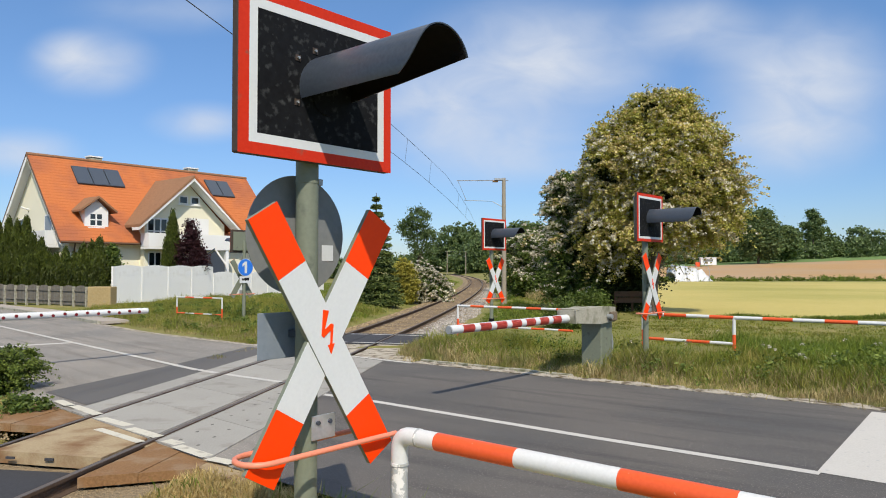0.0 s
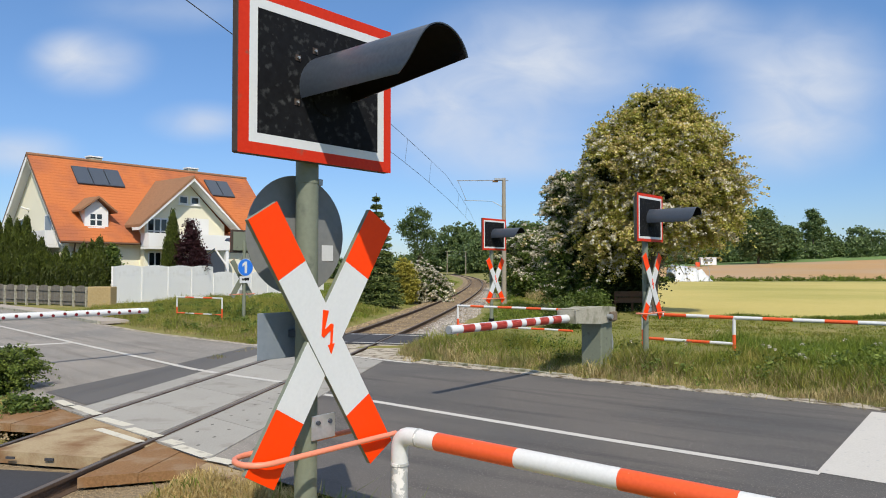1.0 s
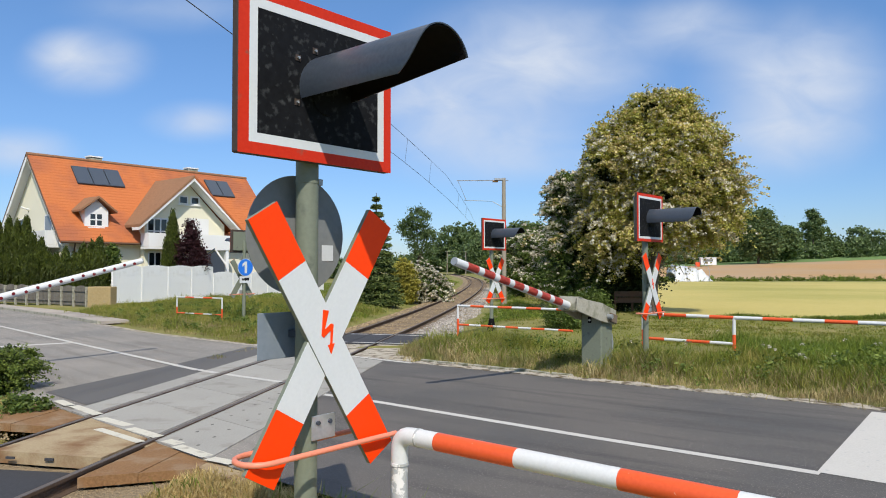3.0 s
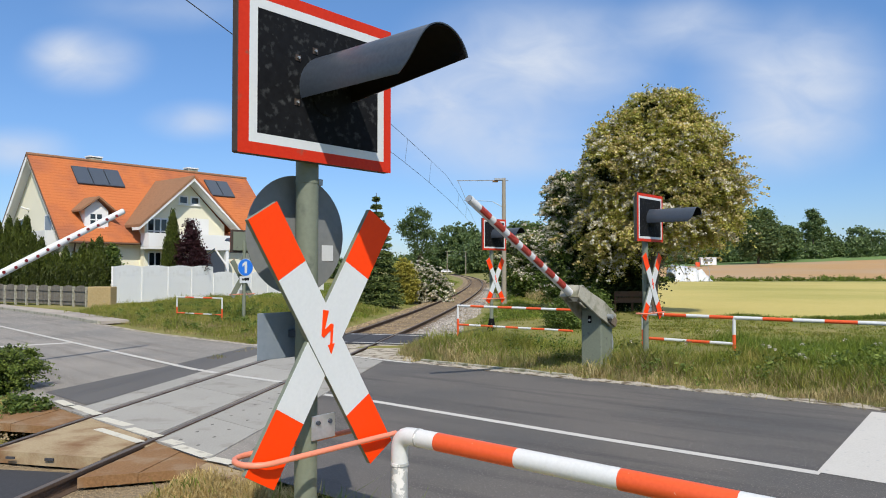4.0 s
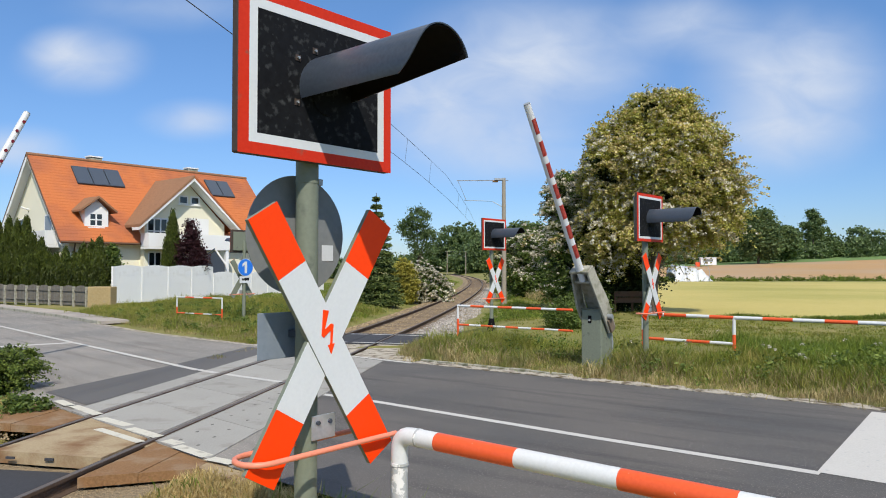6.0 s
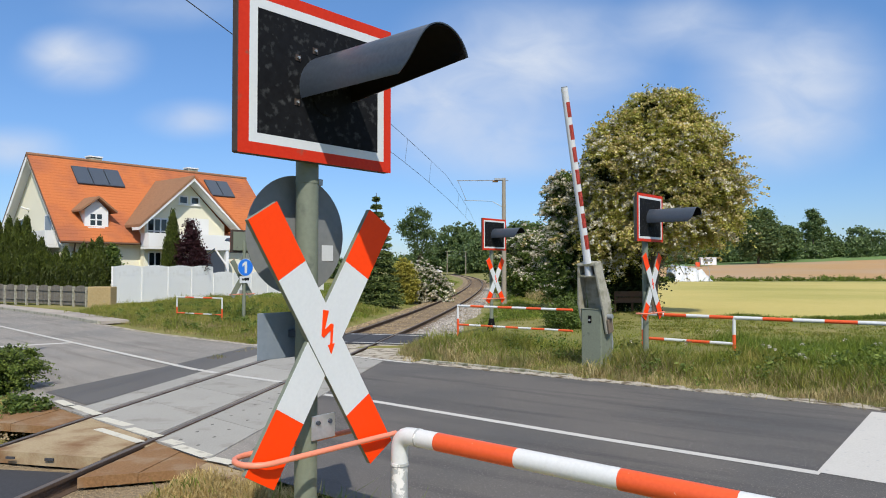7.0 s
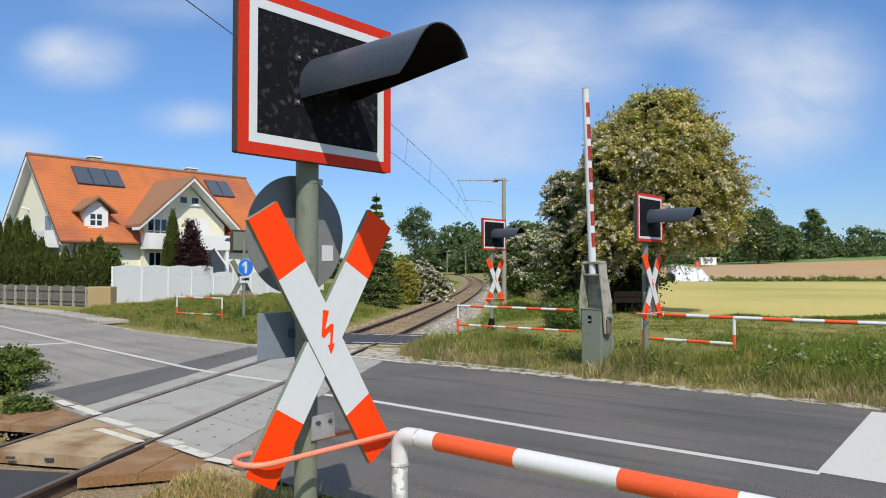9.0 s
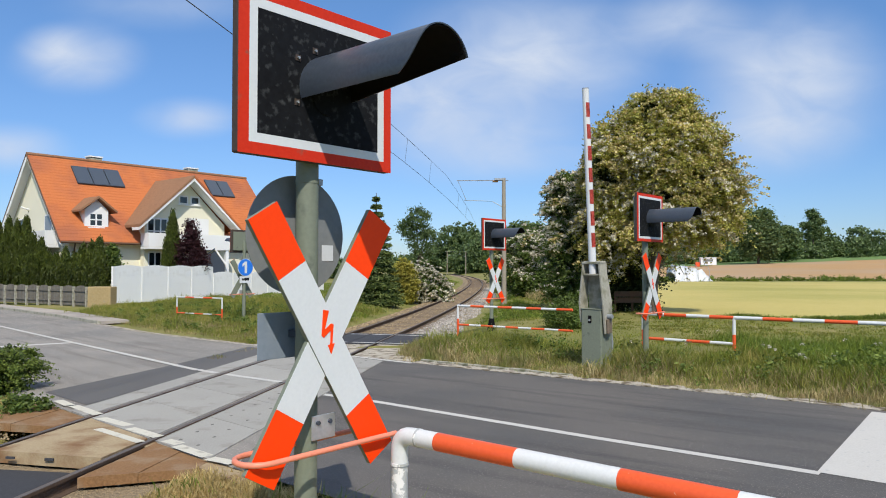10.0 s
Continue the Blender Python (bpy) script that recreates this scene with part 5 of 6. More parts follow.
tree("low green shrub behind the railing", 3.75, 22.3, [(0, 0, 0.35, 0.55, 0.45, 0.4), (0.4, 0, 0.3, 0.4, 0.4, 0.3)], 220, 24, 0.08, 0.035, L_SHRUB, 29, 0.1, 0.03, name="low_shrub", category="shrub")
tree("leafy green shrub under the hawthorn", 5.6, 27.5, [(0, 0, 0.5, 0.9, 0.6, 0.5), (-0.7, 0, 0.4, 0.6, 0.5, 0.4)], 260, 24, 0.1, 0.045, L_SHRUB, 30, 0.1, 0.03, name="low_shrub", category="shrub")
# conifer, golden shrub and lilac at the track's west side
def conifer(x, y, h, r, seed, label, lm=L_CONIFER, n=900, name="spruce_tree"):
    rng = np.random.default_rng(seed)
    t = thing(name, label, "tree", pose(x, y, float(height(x, y))))
    part("trunk", tubed([(0, 0, -0.2), (0, 0, h)], 0.12, 8, 0.02), M_BARK, t)
    f = rng.random(n) ** 1.45
    tier = np.floor(f * 14) / 14 + rng.random(n) * 0.03
    rr = r * (1 - np.minimum(tier, 1)) ** 1.05 * (0.35 + 0.65 * rng.random(n) ** 0.5) + 0.05
    a = rng.random(n) * 6.283
    c = np.stack([rr * np.cos(a), rr * np.sin(a), 0.3 + tier * (h - 0.3) - rr * 0.25], 1)
    pts = (c[:, None] + rng.normal(size=(n, 22, 3)) * np.array([0.16, 0.16, 0.07]) * (1.15 - tier)[:, None, None]).reshape(-1, 3)
    q = quads("crown", leaf_quads(pts, 0.09, rng, 0.3, 0.35), lm)
    q.parent = t
    return t


conifer(-3.6, 38, 5.95, 1.3, 31, "young green spruce beside the track", n=1300)
tree("golden-green conical garden shrub", -2.35, 42.0, [(0, 0, 1.1, 0.75, 0.75, 1.2), (0, 0, 1.9, 0.45, 0.45, 0.7)], 420, 24, 0.12, 0.07, L_GOLD, 32, 0.2, 0.06, name="golden_shrub", category="shrub")
spray_tree("pale flowering lilac bush", -1.25, 44.0, [(0, 0, 1.2, 1.15, 1.1, 1.2), (0.4, 0, 0.8, 1.2, 1.1, 0.8), (-0.4, 0, 1.9, 0.7, 0.7, 0.6)], 130, 9, 16, 0.05, L_SHRUB, 33, 0.2, 0.06, 0.85, 0.0, "lilac_bush", "shrub", 0.9, 0.05, inner=250)
tree("tall loose deciduous tree", -3.8, 105, [(0, 0, 9.3, 1.7, 1.7, 1.6), (1.6, 0, 6.6, 1.4, 1.4, 1.3), (-1.6, 0, 8.0, 1.1, 1.1, 1.3), (0.9, 0, 4.4, 1.5, 1.5, 1.3), (-0.6, 0, 6.0, 0.9, 0.9, 1.1)], 330, 30, 0.3, 0.13, L_WOOD, 34, 3.0, 0.25, name="deciduous_tree")

# thuja hedge before the house, columns of uneven height
def spire(x, y, h, r, seed, label, n=520, group=""):
    """A columnar thuja: upright sprays of foliage that narrow to a pointed tip."""
    rng = np.random.default_rng(seed)
    t = thing("thuja", label, "hedge tree", pose(x, y, float(height(x, y))), group)
    part("trunk", tubed([(0, 0, -0.2), (0, 0, h * 0.7)], 0.06, 8, 0.02), M_BARK, t)
    f = rng.random(n) ** 0.8
    a = rng.random(n) * 6.283
    rib = 1 + 0.18 * np.sin(a * 5 + seed) + 0.1 * np.sin(a * 9 + f * 7)
    rr = r * (1 - f ** 2.2) * rib * (0.75 + 0.25 * rng.random(n)) + 0.03
    c = np.stack([rr * np.cos(a), rr * np.sin(a), 0.1 + f * h], 1)
    pts = (c[:, None] + rng.normal(size=(n, 26, 3)) * np.array([0.055, 0.055, 0.16])).reshape(-1, 3)
    k = len(pts)
    up = np.array([0, 0, 1.0]) + rng.normal(size=(k, 3)) * 0.35
    up /= np.linalg.norm(up, axis=1)[:, None]
    side = np.cross(up, rng.normal(size=(k, 3)))
    side /= np.linalg.norm(side, axis=1)[:, None]
    s = (0.085 * (0.6 + 0.8 * rng.random(k)))[:, None]
    q = quads("crown", np.stack([pts - up * s, pts + side * s * 0.3, pts + up * s, pts - side * s * 0.3], 1), L_THUJA)
    q.parent = t
    return t


for i, (x, y, h, r) in enumerate(((-28.6, 43.6, 4.4, 0.5), (-27.6, 43.0, 4.5, 0.5), (-26.6, 42.2, 4.4, 0.5), (-25.7, 41.8, 4.5, 0.5), (-24.9, 41.3, 4.35, 0.5), (-24.15, 40.9, 4.55, 0.46), (-23.45, 40.4, 3.45, 0.43), (-22.75, 40.0, 3.2, 0.4), (-22.1, 39.6, 2.4, 0.38), (-21.45, 39.2, 2.3, 0.4), (-20.75, 38.8, 2.6, 0.4), (-20.05, 38.4, 2.3, 0.38), (-19.4, 38.1, 2.8, 0.4), (-18.75, 37.7, 2.9, 0.38), (-18.15, 37.3, 3.1, 0.38))):
    spire(x, y, h, r, 60 + i, "dark green columnar thuja in the garden hedge", group="thujas of the garden hedge")
spire(-17.25, 45.0, 5.2, 0.62, 90, "tall dark green columnar thuja before the gable", 800)
tree("dark purple-leaved garden tree", -16.1, 45.0, [(0, 0, 2.7, 0.75, 0.7, 1.3), (0.0, 0, 3.8, 0.45, 0.45, 1.1), (0.6, 0, 2.3, 0.5, 0.5, 0.8)], 420, 24, 0.14, 0.07, L_PURPLE, 91, 0.8, 0.08, name="purple_tree")
tree("thin green garden shrub by the wall", -18.6, 39.6, [(0, 0, 2.0, 0.36, 0.36, 1.25)], 110, 20, 0.13, 0.08, L_SHRUB, 92, 0.5, 0.05, name="garden_shrub", category="shrub")
# bush at the near west road edge
spray_tree("leafy green bush at the road edge", -7.2, 11.4, [(0, 0, 0.34, 0.75, 0.55, 0.36), (0.2, 0, 0.5, 0.45, 0.4, 0.24), (-0.6, 0.1, 0.42, 0.6, 0.6, 0.36)], 150, 9, 22, 0.02, L_WEED, 93, 0.1, 0.03, 0.0, 0.0, "roadside_bush", "bush", 0.36, inner=160)
tree("small weed tuft at the road edge", -5.75, 9.75, [(0, 0, 0.1, 0.3, 0.25, 0.12)], 60, 20, 0.05, 0.03, L_SHRUB, 94, 0, name="weed_tuft", category="weed")


def woods(name, label, x0, x1, y, h, n, seed, leaf, per=26, base=0.0, lean=0.0, lm=L_WOOD, dense=90):
    """A far belt of trees as uneven crowns of leaf clumps."""
    rng = np.random.default_rng(seed)
    lob = []
    for k in range(n):
        x = x0 + (x1 - x0) * (k + rng.random()) / n
        yy = y + lean * (x - x0) + rng.normal() * min(4, h)
        hh = h * (0.6 + 0.6 * rng.random())
        w = hh * (0.35 + 0.25 * rng.random())
        gz = float(height(x, yy))
        lob += [(x, yy, gz + hh * 0.55, w, w, hh * 0.45), (x + rng.normal() * w * 0.6, yy - 1, gz + hh * 0.3, w, w, hh * 0.32)]
    pts, _ = clump_points(lob, n * dense, per, leaf * 1.7, rng, 0.72)
    return tagged(quads(name, leaf_quads(pts, leaf, rng, 0.6, 0.8), lm), label, "trees", kind="stuff")


woods("far_woods", "far belt of dark green trees behind the fields", 70, 330, 262, 11, 46, 41, 0.44, per=22, lean=0.02, dense=120)
woods("field_hedge", "low green weeds between the two fields", 28, 230, 103, 0.6, 420, 47, 0.09, per=14, lm=L_GRASS, dense=9)
woods("far_woods", "low bushes along the far field edge", 60, 330, 246, 5.5, 50, 42, 0.4, per=18, dense=70)
woods("far_woods", "wooded rise behind the curve of the track", 1, 60, 330, 19, 22, 43, 0.6)
woods("far_woods", "low far bushes left of the curve", -70, 0, 330, 7, 26, 48, 0.5)
woods("far_woods", "bushes behind the curve of the track", 6.5, 40, 235, 9, 18, 44, 0.4)
woods("far_woods", "trees closing the view behind the house garden", -110, -14, 130, 4, 30, 45, 0.3, dense=60)
for i, (x, y, h, w) in enumerate(((96, 215, 17, 5.0), (109, 228, 11.5, 4.5), (14, 250, 13, 5), (9, 326, 20, 6))):
    tree("tall dark green tree standing out of the far woods", x, y, [(0, 0, h * 0.6, w, w, h * 0.38), (w * 0.5, 0, h * 0.42, w * 0.7, w, h * 0.3), (-w * 0.5, 0, h * 0.45, w * 0.7, w, h * 0.3)], 700, 26, 0.8, 0.42, L_WOOD, 50 + i, 3, 0.4, name="deciduous_tree")
tree("far pine rising over the woods", 128.4, 245, [(0, 0, 15.5, 1.6, 1.6, 1.6), (1.3, 0, 13, 2.2, 2, 1.2), (-1.5, 0, 11.5, 2.4, 2, 1.2), (0.8, 0, 9, 2.6, 2, 1.5)], 260, 30, 0.5, 0.3, L_WOOD, 58, 6, 0.3, name="pine_tree")


# grass
def grass(name, n, region, hmin, hmax, width, lmat, seed, label, dense=1.0):
    """Single bent blades in tufts, leaning over, where region(x, y) allows."""
    rng = np.random.default_rng(seed)
    per = 16
    cx, cy = region(rng, n // per)
    m = len(cx)
    g = m * per
    tuft = (0.08 + 0.17 * rng.random((m, 1))) * (0.6 + hmax)
    x = (cx[:, None] + rng.normal(size=(m, per)) * tuft).ravel()
    y = (cy[:, None] + rng.normal(size=(m, per)) * tuft).ravel()
    h = (hmin + (hmax - hmin) * rng.random((m, 1)) ** 1.5 * (0.3 + 0.7 * rng.random((m, per)))).ravel()
    patch = 0.8 + 0.45 * np.sin(x * 1.7 + np.sin(y * 1.1) * 2) * np.sin(y * 1.9 + x * 0.4)
    h = np.maximum(h * patch, 0.03)
    a = rng.random(g) * 6.283
    # each tuft leans its own way, its blades fanning out
    ang2 = (rng.random((m, 1)) * 6.283 + rng.normal(size=(m, per)) * 2.2).ravel()
    lean = h * (0.08 + 0.6 * rng.random(g) ** 1.4)
    z = height(x, y) - 0.01
    w = width * (0.6 + 0.8 * rng.random(g))
    side = np.stack([np.cos(a), np.sin(a), np.zeros(g)], 1) * w[:, None]
    out = np.stack([np.cos(ang2), np.sin(ang2), np.zeros(g)], 1) * lean[:, None]
    root = np.stack([x, y, z], 1)
    rise = np.array([0, 0, 1.0]) * h[:, None]
    mid = root + out * 0.3 + rise * 0.5
    tip = root + out * (1.0 + 0.5 * rng.random((g, 1))) + rise * (0.72 + 0.3 * rng.random((g, 1)))
    return tagged(quads(name, np.stack([root, mid + side, tip, mid - side], 1), lmat), label, "grass", kind="stuff")


def zone(x0, x1, y0, y1, dlo, dhi, tlo=2.4, side=0, bias=1.0):
    """Points in a rectangle whose distance from the road's middle lies in a range, off the track; side +1 is beyond the road."""
    def f(rng, n):
        x = x0 + (x1 - x0) * rng.random(n)
        y = y0 + (y1 - y0) * rng.random(n) ** bias
        d = dist_to(ROAD, x, y)
        k = (d > dlo) & (d < dhi) & (np.abs(x - track_x(y)) > tlo)
        if side:
            beyond = (y - np.interp(x, ROAD[:, 0], ROAD[:, 1])) * side > 0
            k &= beyond
        return x[k], y[k]
    return f


def lawn(rng, n):
    """The grass between the railings and the grain field, and under the hawthorn."""
    y = 17 + 50 * rng.random(n) ** 1.5
    x = 1.0 + (0.32 * (y - 27) + 11.0) * rng.random(n) + np.maximum(0, 27 - y) * 1.2 * rng.random(n)
    k = ((x < 8.2 + (y - 27) * 0.3) | (y < 26.8)) & (x - track_x(y) > 3.6) & (dist_to(ROAD, x, y) > 6)
    return x[k], y[k]


grass("tall_grass", 270000, zone(-0.8, 12, 6, 24, 4.7, 7.7, 2.2, 1), 0.14, 0.58, 0.006, L_VERGE, 70, "tall green verge grass")
grass("dry_grass", 250000, zone(-0.8, 12, 5, 18, 4.12, 5.9, 2.0, 1), 0.1, 0.46, 0.0055, L_HAY, 71, "straw-coloured dry verge grass")
grass("fresh_grass", 45000, zone(-0.8, 12, 5, 20, 4.5, 8.0, 2.2, 1), 0.1, 0.5, 0.007, L_GRASS, 69, "fresh green tufts between the dry grass")
grass("tall_grass", 130000, zone(6.7, 14, 4, 20, 5.2, 10.5, 2.2, 1), 0.25, 0.7, 0.0065, L_GRASS, 67, "tall dark green grass round the long railing")
grass("reed_grass", 9000, lambda rng, n: (5.7 + 2.2 * rng.random(n), 40 + 5 * rng.random(n)), 0.4, 0.95, 0.012, L_HAY, 68, "tall pale dry grass before the hedge")
grass("tall_grass", 140000, zone(-16, -3, 17, 48, 3.6, 16, 2.6, 1), 0.14, 0.5, 0.007, L_VERGE, 72, "green grass on the bank by the wall")
grass("dry_grass", 50000, zone(-13, -2.2, 16, 28, 3.45, 5.4, 2.3, 1), 0.06, 0.3, 0.009, L_HAY, 73, "dry grass along the road edge")
grass("meadow_grass", 80000, lawn, 0.04, 0.16, 0.014, L_VERGE, 74, "meadow grass beyond the railings")
grass("bank_grass", 90000, zone(-14, 4.5, 26, 110, 8, 90, 2.7, 1, 1.5), 0.1, 0.3, 0.018, L_GRASS, 75, "bright grass on the bank of the track")
grass("dry_grass", 100000, zone(-3.4, 1.2, 4.3, 7.6, 3.5, 6, 1.8, -1), 0.04, 0.17, 0.005, L_STRAW, 76, "dry yellow grass at the foot of the signal")
grass("verge_grass", 5000, zone(-3.2, 6, 0.8, 7.4, 3.6, 7, 1.9, -1), 0.08, 0.34, 0.0045, L_GRASS, 77, "green grass at the foot of the signal")
grass("dry_grass", 80000, zone(-11, -4.8, 8.2, 14, 3.5, 6.5, 1.9, -1), 0.03, 0.13, 0.005, L_STRAW, 78, "yellow dry grass beside the deck")
grass("verge_grass", 9000, zone(-11, -4.8, 8.2, 14, 3.6, 6.5, 1.9, -1), 0.06, 0.22, 0.005, L_GRASS, 79, "green weeds beside the deck")
# broad-leaved weeds and seed heads in the verge
def weeds(n, region, size, lmat, seed, label, zlo, zhi, per=34, spread=0.07):
    rng = np.random.default_rng(seed)
    cx, cy = region(rng, n)
    c = np.stack([cx, cy, height(cx, cy) + zlo + (zhi - zlo) * rng.random(len(cx))], 1)
    pts = (c[:, None] + rng.normal(size=(len(cx), per, 3)) * spread * np.array([1, 1, 0.7])).reshape(-1, 3)
    tagged(quads("verge_weeds", leaf_quads(pts, size, rng, 0.5, 0.55), lmat), label, "weeds", kind="stuff")


weeds(420, zone(-0.8, 12, 6, 20, 4.4, 7.5, 2.2, 1), 0.032, L_WEED, 85, "dark green broad-leaved weeds in the verge", 0.05, 0.3)
weeds(420, zone(6.2, 12, 5, 13, 4.6, 7.5, 2.2, 1), 0.034, L_WEED, 84, "tall dark green weeds at the end of the verge", 0.1, 0.5)
weeds(500, zone(-13, -2.5, 17, 40, 3.7, 12, 2.6, 1), 0.04, L_WEED, 86, "dark green weeds on the grassy bank", 0.05, 0.3)
weeds(90, zone(3, 12, 8, 15, 4.8, 7.5, 2.2, 1), 0.016, L_BLOSSOM, 87, "pale seed heads over the grass", 0.4, 0.6, 12, 0.02)
grass("dry_grass", 22000, lambda rng, n: ((lambda x, y: (x[np.abs(x - track_x(y)) > 1.75], y[np.abs(x - track_x(y)) > 1.75]))(-5 + 6.5 * rng.random(n), 15.0 + 4.5 * rng.random(n))), 0.04, 0.2, 0.009, L_HAY, 88, "dry grass beside the rails")
grass("verge_grass", 1500, lambda rng, n: (-1.35 + 1.1 * rng.random(n), 5.05 + 0.5 * rng.random(n)), 0.12, 0.42, 0.005, L_GRASS, 89, "green grass tufts behind the signal post")
# tall weeds along the field edge
grass("tall_grass", 30000, lambda rng, n: ((lambda x: (x, 26.2 + 0.7 * rng.random(len(x))))(8 + 24 * rng.random(n))), 0.06, 0.26, 0.012, L_GRASS, 80, "green weeds along the edge of the grain field")
for x0, x1, y0, y1 in ((-3.4, 0.6, 2.5, 7.2), (-11.5, -4.9, 7.6, 14.5)):
    gxx, gyy = np.meshgrid(np.linspace(x0, x1, 50), np.linspace(y0, y1, 50))
    dd = dist_to(ROAD, gxx, gyy)
    sink = smooth(3.75, 3.35, dd) + smooth(1.9, 1.72, np.abs(gxx - track_x(gyy))) + smooth(0.35, 0.0, np.minimum(np.minimum(gxx - x0, x1 - gxx), np.minimum(gyy - y0, y1 - gyy)))
    tagged(grid_mesh("dry_verge", gxx, gyy, height(gxx, gyy) + 0.02 - 0.2 * np.clip(sink, 0, 1), M_DRYSOIL), "dry straw-covered verge soil", "verge", kind="structure")

# ---- overhead line ----
def mast(x, y, h, arm_to, label):
    t = thing("catenary_mast", label, "mast", pose(x, y, float(height(x, y))), group="masts of the overhead line")
    part("pole", tubed([(0, 0, -0.4), (0, 0, h)], 0.14, 12, 0.1), M_MAST, t, "slim concrete pole", smooth=40)
    if arm_to:
        d = Vector((arm_to - x, 0, 0))
        part("top_tube", tubed([(0.25, 0, h - 0.12), d * 1.0 + Vector((0, 0, h - 0.14))], 0.02, 8), M_HOOD, t)
        part("registration_arm", tubed([d * 0.25 + Vector((0, 0, h - 1.25)), d * 0.85 + Vector((0, 0, h - 1.2))], 0.014, 8), M_HOOD, t)
        part("brace", tubed([(0, 0, h - 1.6), d * 0.25 + Vector((0, 0, h - 1.25))], 0.018, 8), M_STEEL, t)
        part("hanger", tubed([d * 0.98 + Vector((0, 0, h - 0.14)), d * 0.8 + Vector((0, 0, h - 1.2))], 0.012, 6), M_STEEL, t)
        for f in (0.12,):
            part("insulator", tubed([d * f + Vector((0, 0, h - 0.165)), d * (f + 0.12) + Vector((0, 0, h - 0.175))], 0.06, 10), M_RUST_WOOD, t, "brown insulator", smooth=40)
        part("bracket", boxed(-0.5, 0.0, -0.1, 0.1, h - 0.12, h - 0.02), M_STEEL, t)
    return t


mast(3.28, 38.0, 6.85, 0.75, "slim concrete overhead line mast with cantilever arm")
mast(6.6, 205.0, 7.0, 4.6, "far overhead line mast beside the track")
mast(1.2, 205.0, 7.0, 4.2, "far overhead line mast beside the track")


def wire(zs, label, off=0.0, r=0.008):
    bm = bmesh.new()
    pts = []
    for y in np.arange(-12, 206, 2.0):
        span = ((y - 38) % 60) / 60
        sag = zs[1] * 4 * span * (1 - span)
        pts.append((float(track_x(y)) + off, float(y), zs[0] - sag))
    tube(bm, pts, r, 6)
    return tagged(obj("overhead_wire", bm, M_WIRE), label, "wire", group="wires of the overhead line")


wire((5.85, 0.0), "thin dark contact wire over the track")
wire((6.95, 0.35), "thin dark carrier wire over the track", 0.1, 0.0075)
for y in (14, 20, 26, 32, 46, 54):
    span = ((y - 38) % 60) / 60
    x = float(track_x(y))
    tagged(obj("dropper", tubed([(x, y, 5.85), (x + 0.1, y, 6.95 - 1.4 * span * (1 - span))], 0.006, 5), M_WIRE), "thin dropper between the two wires", "wire", group="droppers")

# ---- field edge things ----
heap = thing("covered_heap", "long heap covered with white foil at the field edge", "heap", pose(35.2, 103, float(height(35.2, 103)), 0, 0, 8) @ Matrix.Scale(1.0, 4))
rngh = np.random.default_rng(9)
s = np.linspace(0, 1, 11)
prof = np.array([(-1.9, 0.0), (-1.55, 1.3), (-1.2, 2.1), (0.1, 2.3), (1.4, 1.5), (1.8, 0.0)])
taper = np.interp(s, [0, 0.08, 0.6, 0.85, 1], [0.55, 1, 0.9, 0.65, 0.12])[:, None]
X = np.repeat((-2.3 + 5.6 * s)[:, None], 6, 1) + rngh.normal(size=(11, 6)) * 0.16
Yh = np.repeat(prof[None, :, 0], 11, 0) + rngh.normal(size=(11, 6)) * 0.12
Zh = np.maximum(prof[None, :, 1] * taper + rngh.normal(size=(11, 6)) * 0.16 * (prof[None, :, 1] > 0), -0.05)
hm = grid_mesh("foil_cover", X, Yh, Zh, M_PLASTIC)
hm.parent = heap
for p in hm.data.polygons:
    p.use_smooth = False
for k in range(4):
    part("hoop", tubed([(-2.2 + k * 1.7, -1.85, 0.0), (-2.2 + k * 1.7, -1.75, 1.6), (-2.1 + k * 1.7, -1.1, 2.2), (-1.9 + k * 1.7, 0.3, 2.4)], 0.03, 6), M_STEEL, heap)
cab = thing("farm_trailer", "small white trailer with flat roof by the far bushes", "trailer", pose(78, 208, float(height(78, 208)), 0, 0, -10))
part("body", boxed(-2.2, 2.2, -1.2, 1.2, 0.5, 2.6), M_WHITEWALL, cab, "white body", bevel=0.08)
part("roof", boxed(-2.5, 2.5, -1.4, 1.4, 2.61, 2.75), M_WHITEWALL, cab, bevel=0.03)
part("window", boxed(-1.2, 1.2, -1.21, -1.195, 1.5, 2.2), M_GREYBACK, cab)
part("tarpaulin", boxed(-3.6, -2.3, -0.6, 0.6, 0.0, 1.4), M_TUBERED, cab, "orange-red tarpaulin box", bevel=0.1)
marker = thing("marker_post", "thin white marker post in the grass", "post", pose(9.0, 41, float(height(9.0, 41))))
part("stake", tubed([(0, 0, -0.2), (0, 0, 2.3)], 0.035, 8), M_WHITE, marker, smooth=40)
low = thing("low_fence", "low dark brown board fence under the hawthorn", "fence", pose(7.9, 29.5, 0.0, 0, 0, -6))
for z in (0.62, 0.88):
    part("rail", boxed(-0.75, 0.75, -0.02, 0.02, z - 0.11, z + 0.11), M_TIMBER, low)
for x in (-0.7, 0, 0.7):
    part("post", boxed(x - 0.04, x + 0.04, 0.022, 0.09, -0.1, 0.98), M_TIMBER, low)


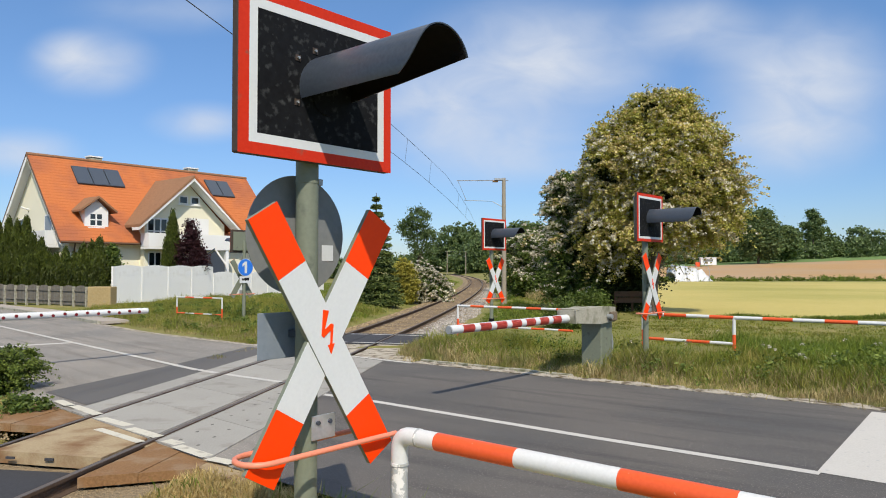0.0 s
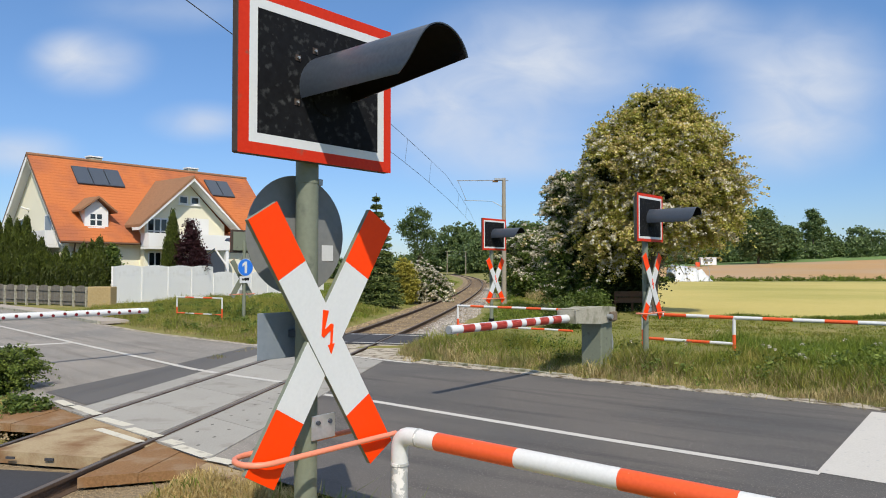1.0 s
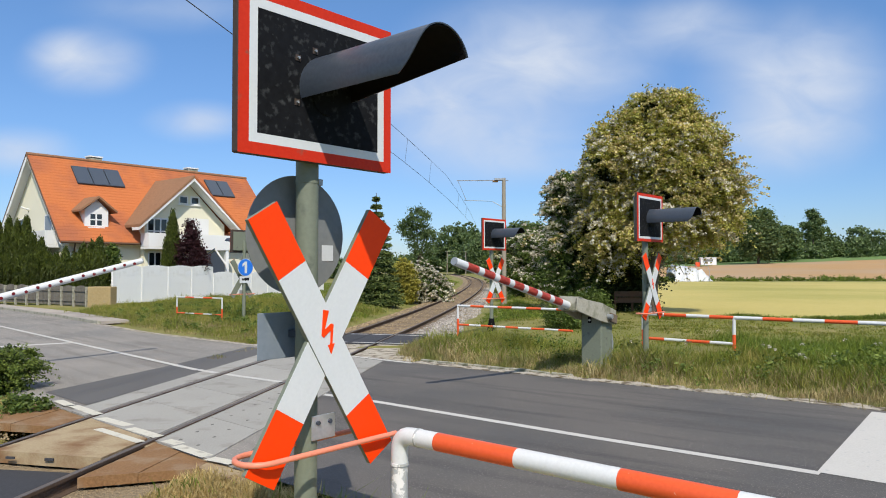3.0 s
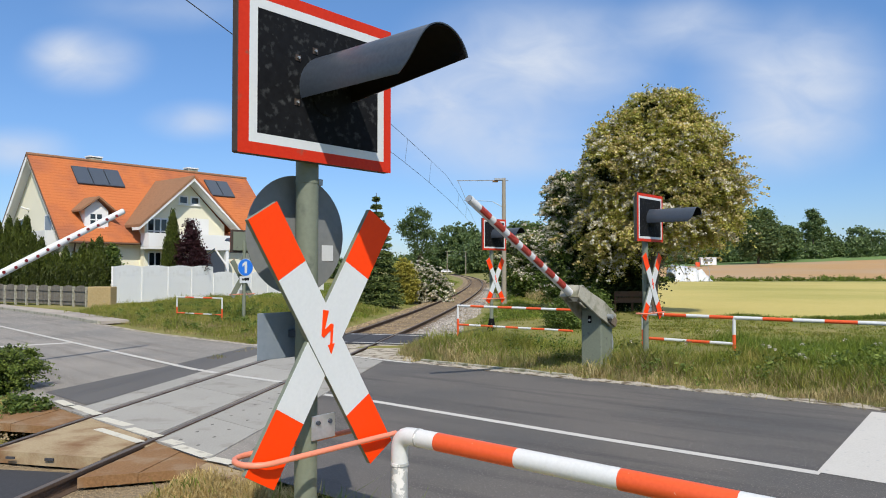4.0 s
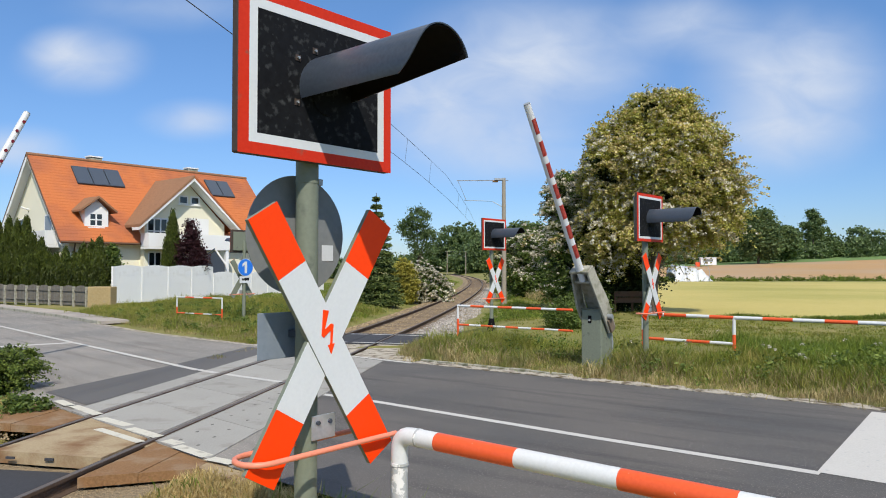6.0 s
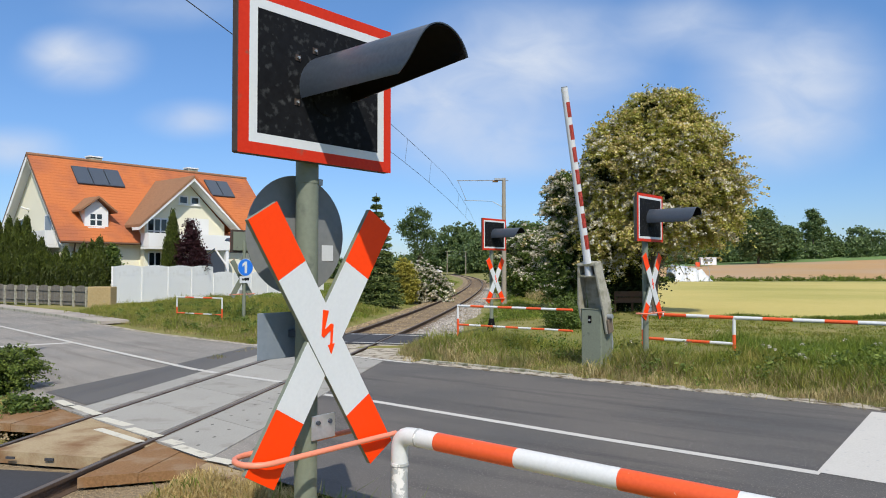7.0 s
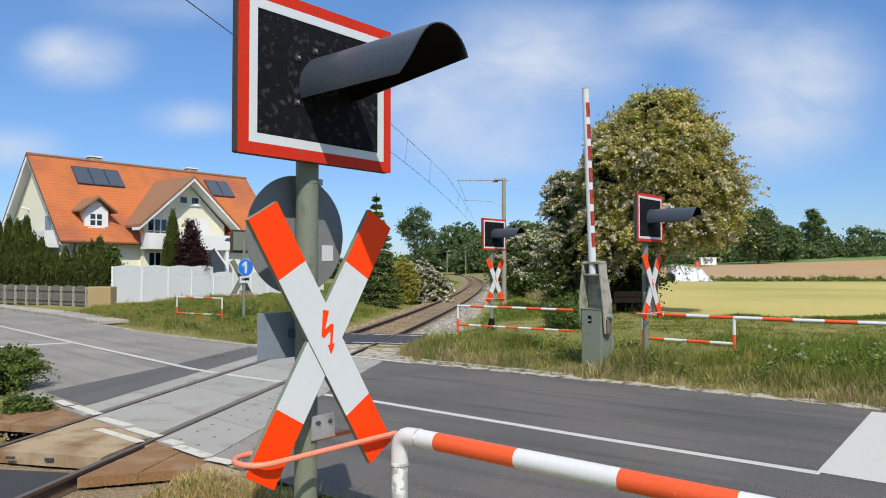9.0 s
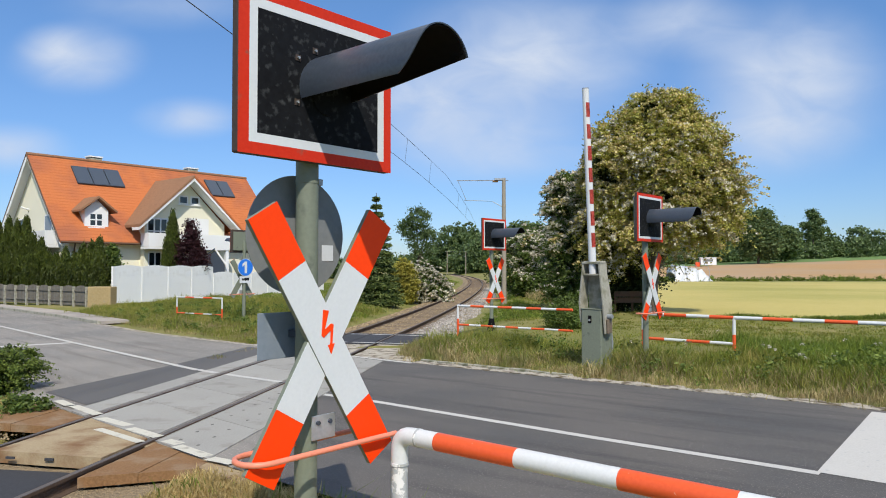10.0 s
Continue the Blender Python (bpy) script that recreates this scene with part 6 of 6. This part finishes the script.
# ---- far cars ----
def car(label):
    t = thing("car", label, "car", group="cars on the far road")
    bm = bmesh.new()
    prism(bm, [(-2.1, 0.35), (2.1, 0.35), (2.12, 0.75), (1.95, 0.9), (1.1, 0.98), (0.55, 1.42), (-1.0, 1.45), (-1.7, 1.02), (-2.1, 0.95)], (-0.85, 0.85))
    part("body", bm, M_CARWHITE, t, "white car body", bevel=0.06)
    part("side_window", prism(bmesh.new(), [(0.95, 1.0), (0.5, 1.37), (-0.95, 1.39), (-1.45, 1.03)], (-0.862, -0.853)), M_GLASS, t)
    part("headlight", boxed(2.0, 2.13, -0.75, -0.45, 0.65, 0.8), M_WHITE, t)
    part("tail_light", boxed(-2.12, -2.02, -0.86, -0.6, 0.72, 0.92), M_REFLECT, t)
    for x in (-1.3, 1.3):
        for y in (-0.8, 0.8):
            b2 = bmesh.new()
            disc(b2, (0, 0, 0), 0.31, 0.2, 20)
            w = part("wheel", b2, M_TYRE, t, smooth=40)
            w.matrix_basis = pose(x, y, 0.31)
    return t


car_a = car("white car passing on the far road")
car_b = car("white car following on the far road")
field_road = strip("far_road", [(-80, 264), (60, 264)], [(-80, 270), (60, 270)], 0.09, M_ASPHALT_L, "narrow far road behind the curve", "road")

# ---- clouds ----
def cloud_sheet():
    """A thin layer of fair-weather cloud, far off, drifting."""
    m = bpy.data.materials.new("cloud")
    m.use_nodes = True
    nt = m.node_tree
    nt.nodes.remove(nt.nodes["Principled BSDF"])
    co = nt.nodes.new("ShaderNodeTexCoord").outputs["Object"]
    n1 = nt.nodes.new("ShaderNodeTexNoise")
    n1.inputs["Scale"].default_value, n1.inputs["Detail"].default_value, n1.inputs["Distortion"].default_value = 0.0032, 9, 0.5
    mp = nt.nodes.new("ShaderNodeMapping")
    mp.inputs["Scale"].default_value = (0.75, 1, 1.5)
    nt.links.new(co, mp.inputs[0])
    nt.links.new(mp.outputs[0], n1.inputs["Vector"])
    total = None
    # soft banks of cloud: centre x, z, half sizes, weight
    for cx, cz, rx, rz, w in CLOUDS:
        mq = nt.nodes.new("ShaderNodeMapping")
        mq.vector_type = "TEXTURE"
        mq.inputs["Location"].default_value, mq.inputs["Scale"].default_value = (cx, 0, cz), (rx, 1e6, rz)
        nt.links.new(co, mq.inputs[0])
        ln = nt.nodes.new("ShaderNodeVectorMath")
        ln.operation = "LENGTH"
        nt.links.new(mq.outputs[0], ln.inputs[0])
        r = nt.nodes.new("ShaderNodeMapRange")
        r.interpolation_type = "SMOOTHSTEP"
        r.inputs[1].default_value, r.inputs[2].default_value, r.inputs[3].default_value, r.inputs[4].default_value = 1.0, 0.0, 0.0, w
        nt.links.new(ln.outputs["Value"], r.inputs[0])
        if total is None:
            total = r.outputs[0]
        else:
            ad = nt.nodes.new("ShaderNodeMath")
            ad.operation = "ADD"
            nt.links.new(total, ad.inputs[0])
            nt.links.new(r.outputs[0], ad.inputs[1])
            total = ad.outputs[0]
    mu = nt.nodes.new("ShaderNodeMapRange")
    mu.inputs[1].default_value, mu.inputs[2].default_value, mu.inputs[3].default_value, mu.inputs[4].default_value = 0.22, 0.74, 0.38, 0.92
    nt.links.new(n1.outputs[0], mu.inputs[0])
    ml = nt.nodes.new("ShaderNodeMath")
    ml.operation, ml.use_clamp = "MULTIPLY", True
    nt.links.new(mu.outputs[0], ml.inputs[0])
    nt.links.new(total, ml.inputs[1])
    em = nt.nodes.new("ShaderNodeEmission")
    em.inputs[0].default_value, em.inputs[1].default_value = (0.78, 0.86, 1.0, 1), 0.86
    tr = nt.nodes.new("ShaderNodeBsdfTransparent")
    mx = nt.nodes.new("ShaderNodeMixShader")
    nt.links.new(ml.outputs[0], mx.inputs[0])
    nt.links.new(tr.outputs[0], mx.inputs[1])
    nt.links.new(em.outputs[0], mx.inputs[2])
    nt.links.new(mx.outputs[0], nt.nodes["Material Output"].inputs[0])
    bm = bmesh.new()
    vs = [bm.verts.new(v) for v in ((-3600, 0, 20), (3600, 0, 20), (3600, 0, 2300), (-3600, 0, 2300))]
    bm.faces.new(vs)
    ob = obj("backdrop_clouds", bm, m)
    ob.location = (0, 4000, 0)
    return tagged(ob, "thin white fair-weather clouds in a blue sky", "clouds", kind="structure")


CLOUDS = [(-2010, 1180, 460, 250, 1.15), (-2150, 1250, 260, 150, 0.6), (-1370, 830, 380, 150, 0.9), (-2400, 660, 440, 180, 1.0), (560, 1180, 950, 520, 1.2), (-100, 950, 760, 320, 0.9), (2050, 1050, 760, 560, 1.15),
          (1450, 1380, 500, 260, 0.9), (300, 680, 900, 300, 0.9), (-1500, 1480, 800, 180, 0.4), (1900, 700, 700, 300, 0.6)]
clouds = cloud_sheet()


def motions():
    """All that moves: both booms, the far cars, the drifting clouds."""
    def swing(boom, z, rows):
        walk(boom, [(t, pose(0, 0, z, 0, -a, 0)) for t, a in rows])
    _, boom_r, zr = right_barrier
    swing(boom_r, zr, [(0, 0.2), (1.0, 0.2), (1.6, 0.2), (1.8, 0.7), (2.0, 1.9), (2.25, 4.4), (2.5, 7.3), (2.7, 9.7), (3.2, 16.2), (3.8, 24.2), (4.0, 26.9), (4.5, 33.5), (5.0, 41.2), (5.5, 49.2), (6.0, 58.0), (6.5, 67.0), (7.0, 75.5), (7.25, 79.6), (7.5, 82.8), (7.75, 84.9), (8.0, 85.6), (8.5, 85.9), (10.0, 85.9)])
    _, boom_l, zl = left_barrier
    swing(boom_l, zl, [(0, -0.2), (1.0, -0.2), (1.6, -0.2), (1.8, 0.4), (2.0, 1.6), (2.25, 4.3), (2.5, 7.6), (2.7, 10.3), (3.2, 17.2), (3.8, 26.2), (4.2, 33.0), (4.5, 38.3), (5.0, 47.2), (5.5, 56.0), (6.0, 64.8), (6.5, 73.2), (7.0, 80.5), (7.3, 83.8), (7.6, 85.6), (8.0, 86.0), (10.0, 86.0)])
    for c, x0 in ((car_a, -19.2), (car_b, -38.2)):
        walk(c, [(0.0, pose(x0, 267, 0.1)), (10.0, pose(x0 + 51.3, 267, 0.1))])
    walk(clouds, [(0.0, pose(0, 4000, 0)), (10.0, pose(-74, 4000, 27))])


motions()
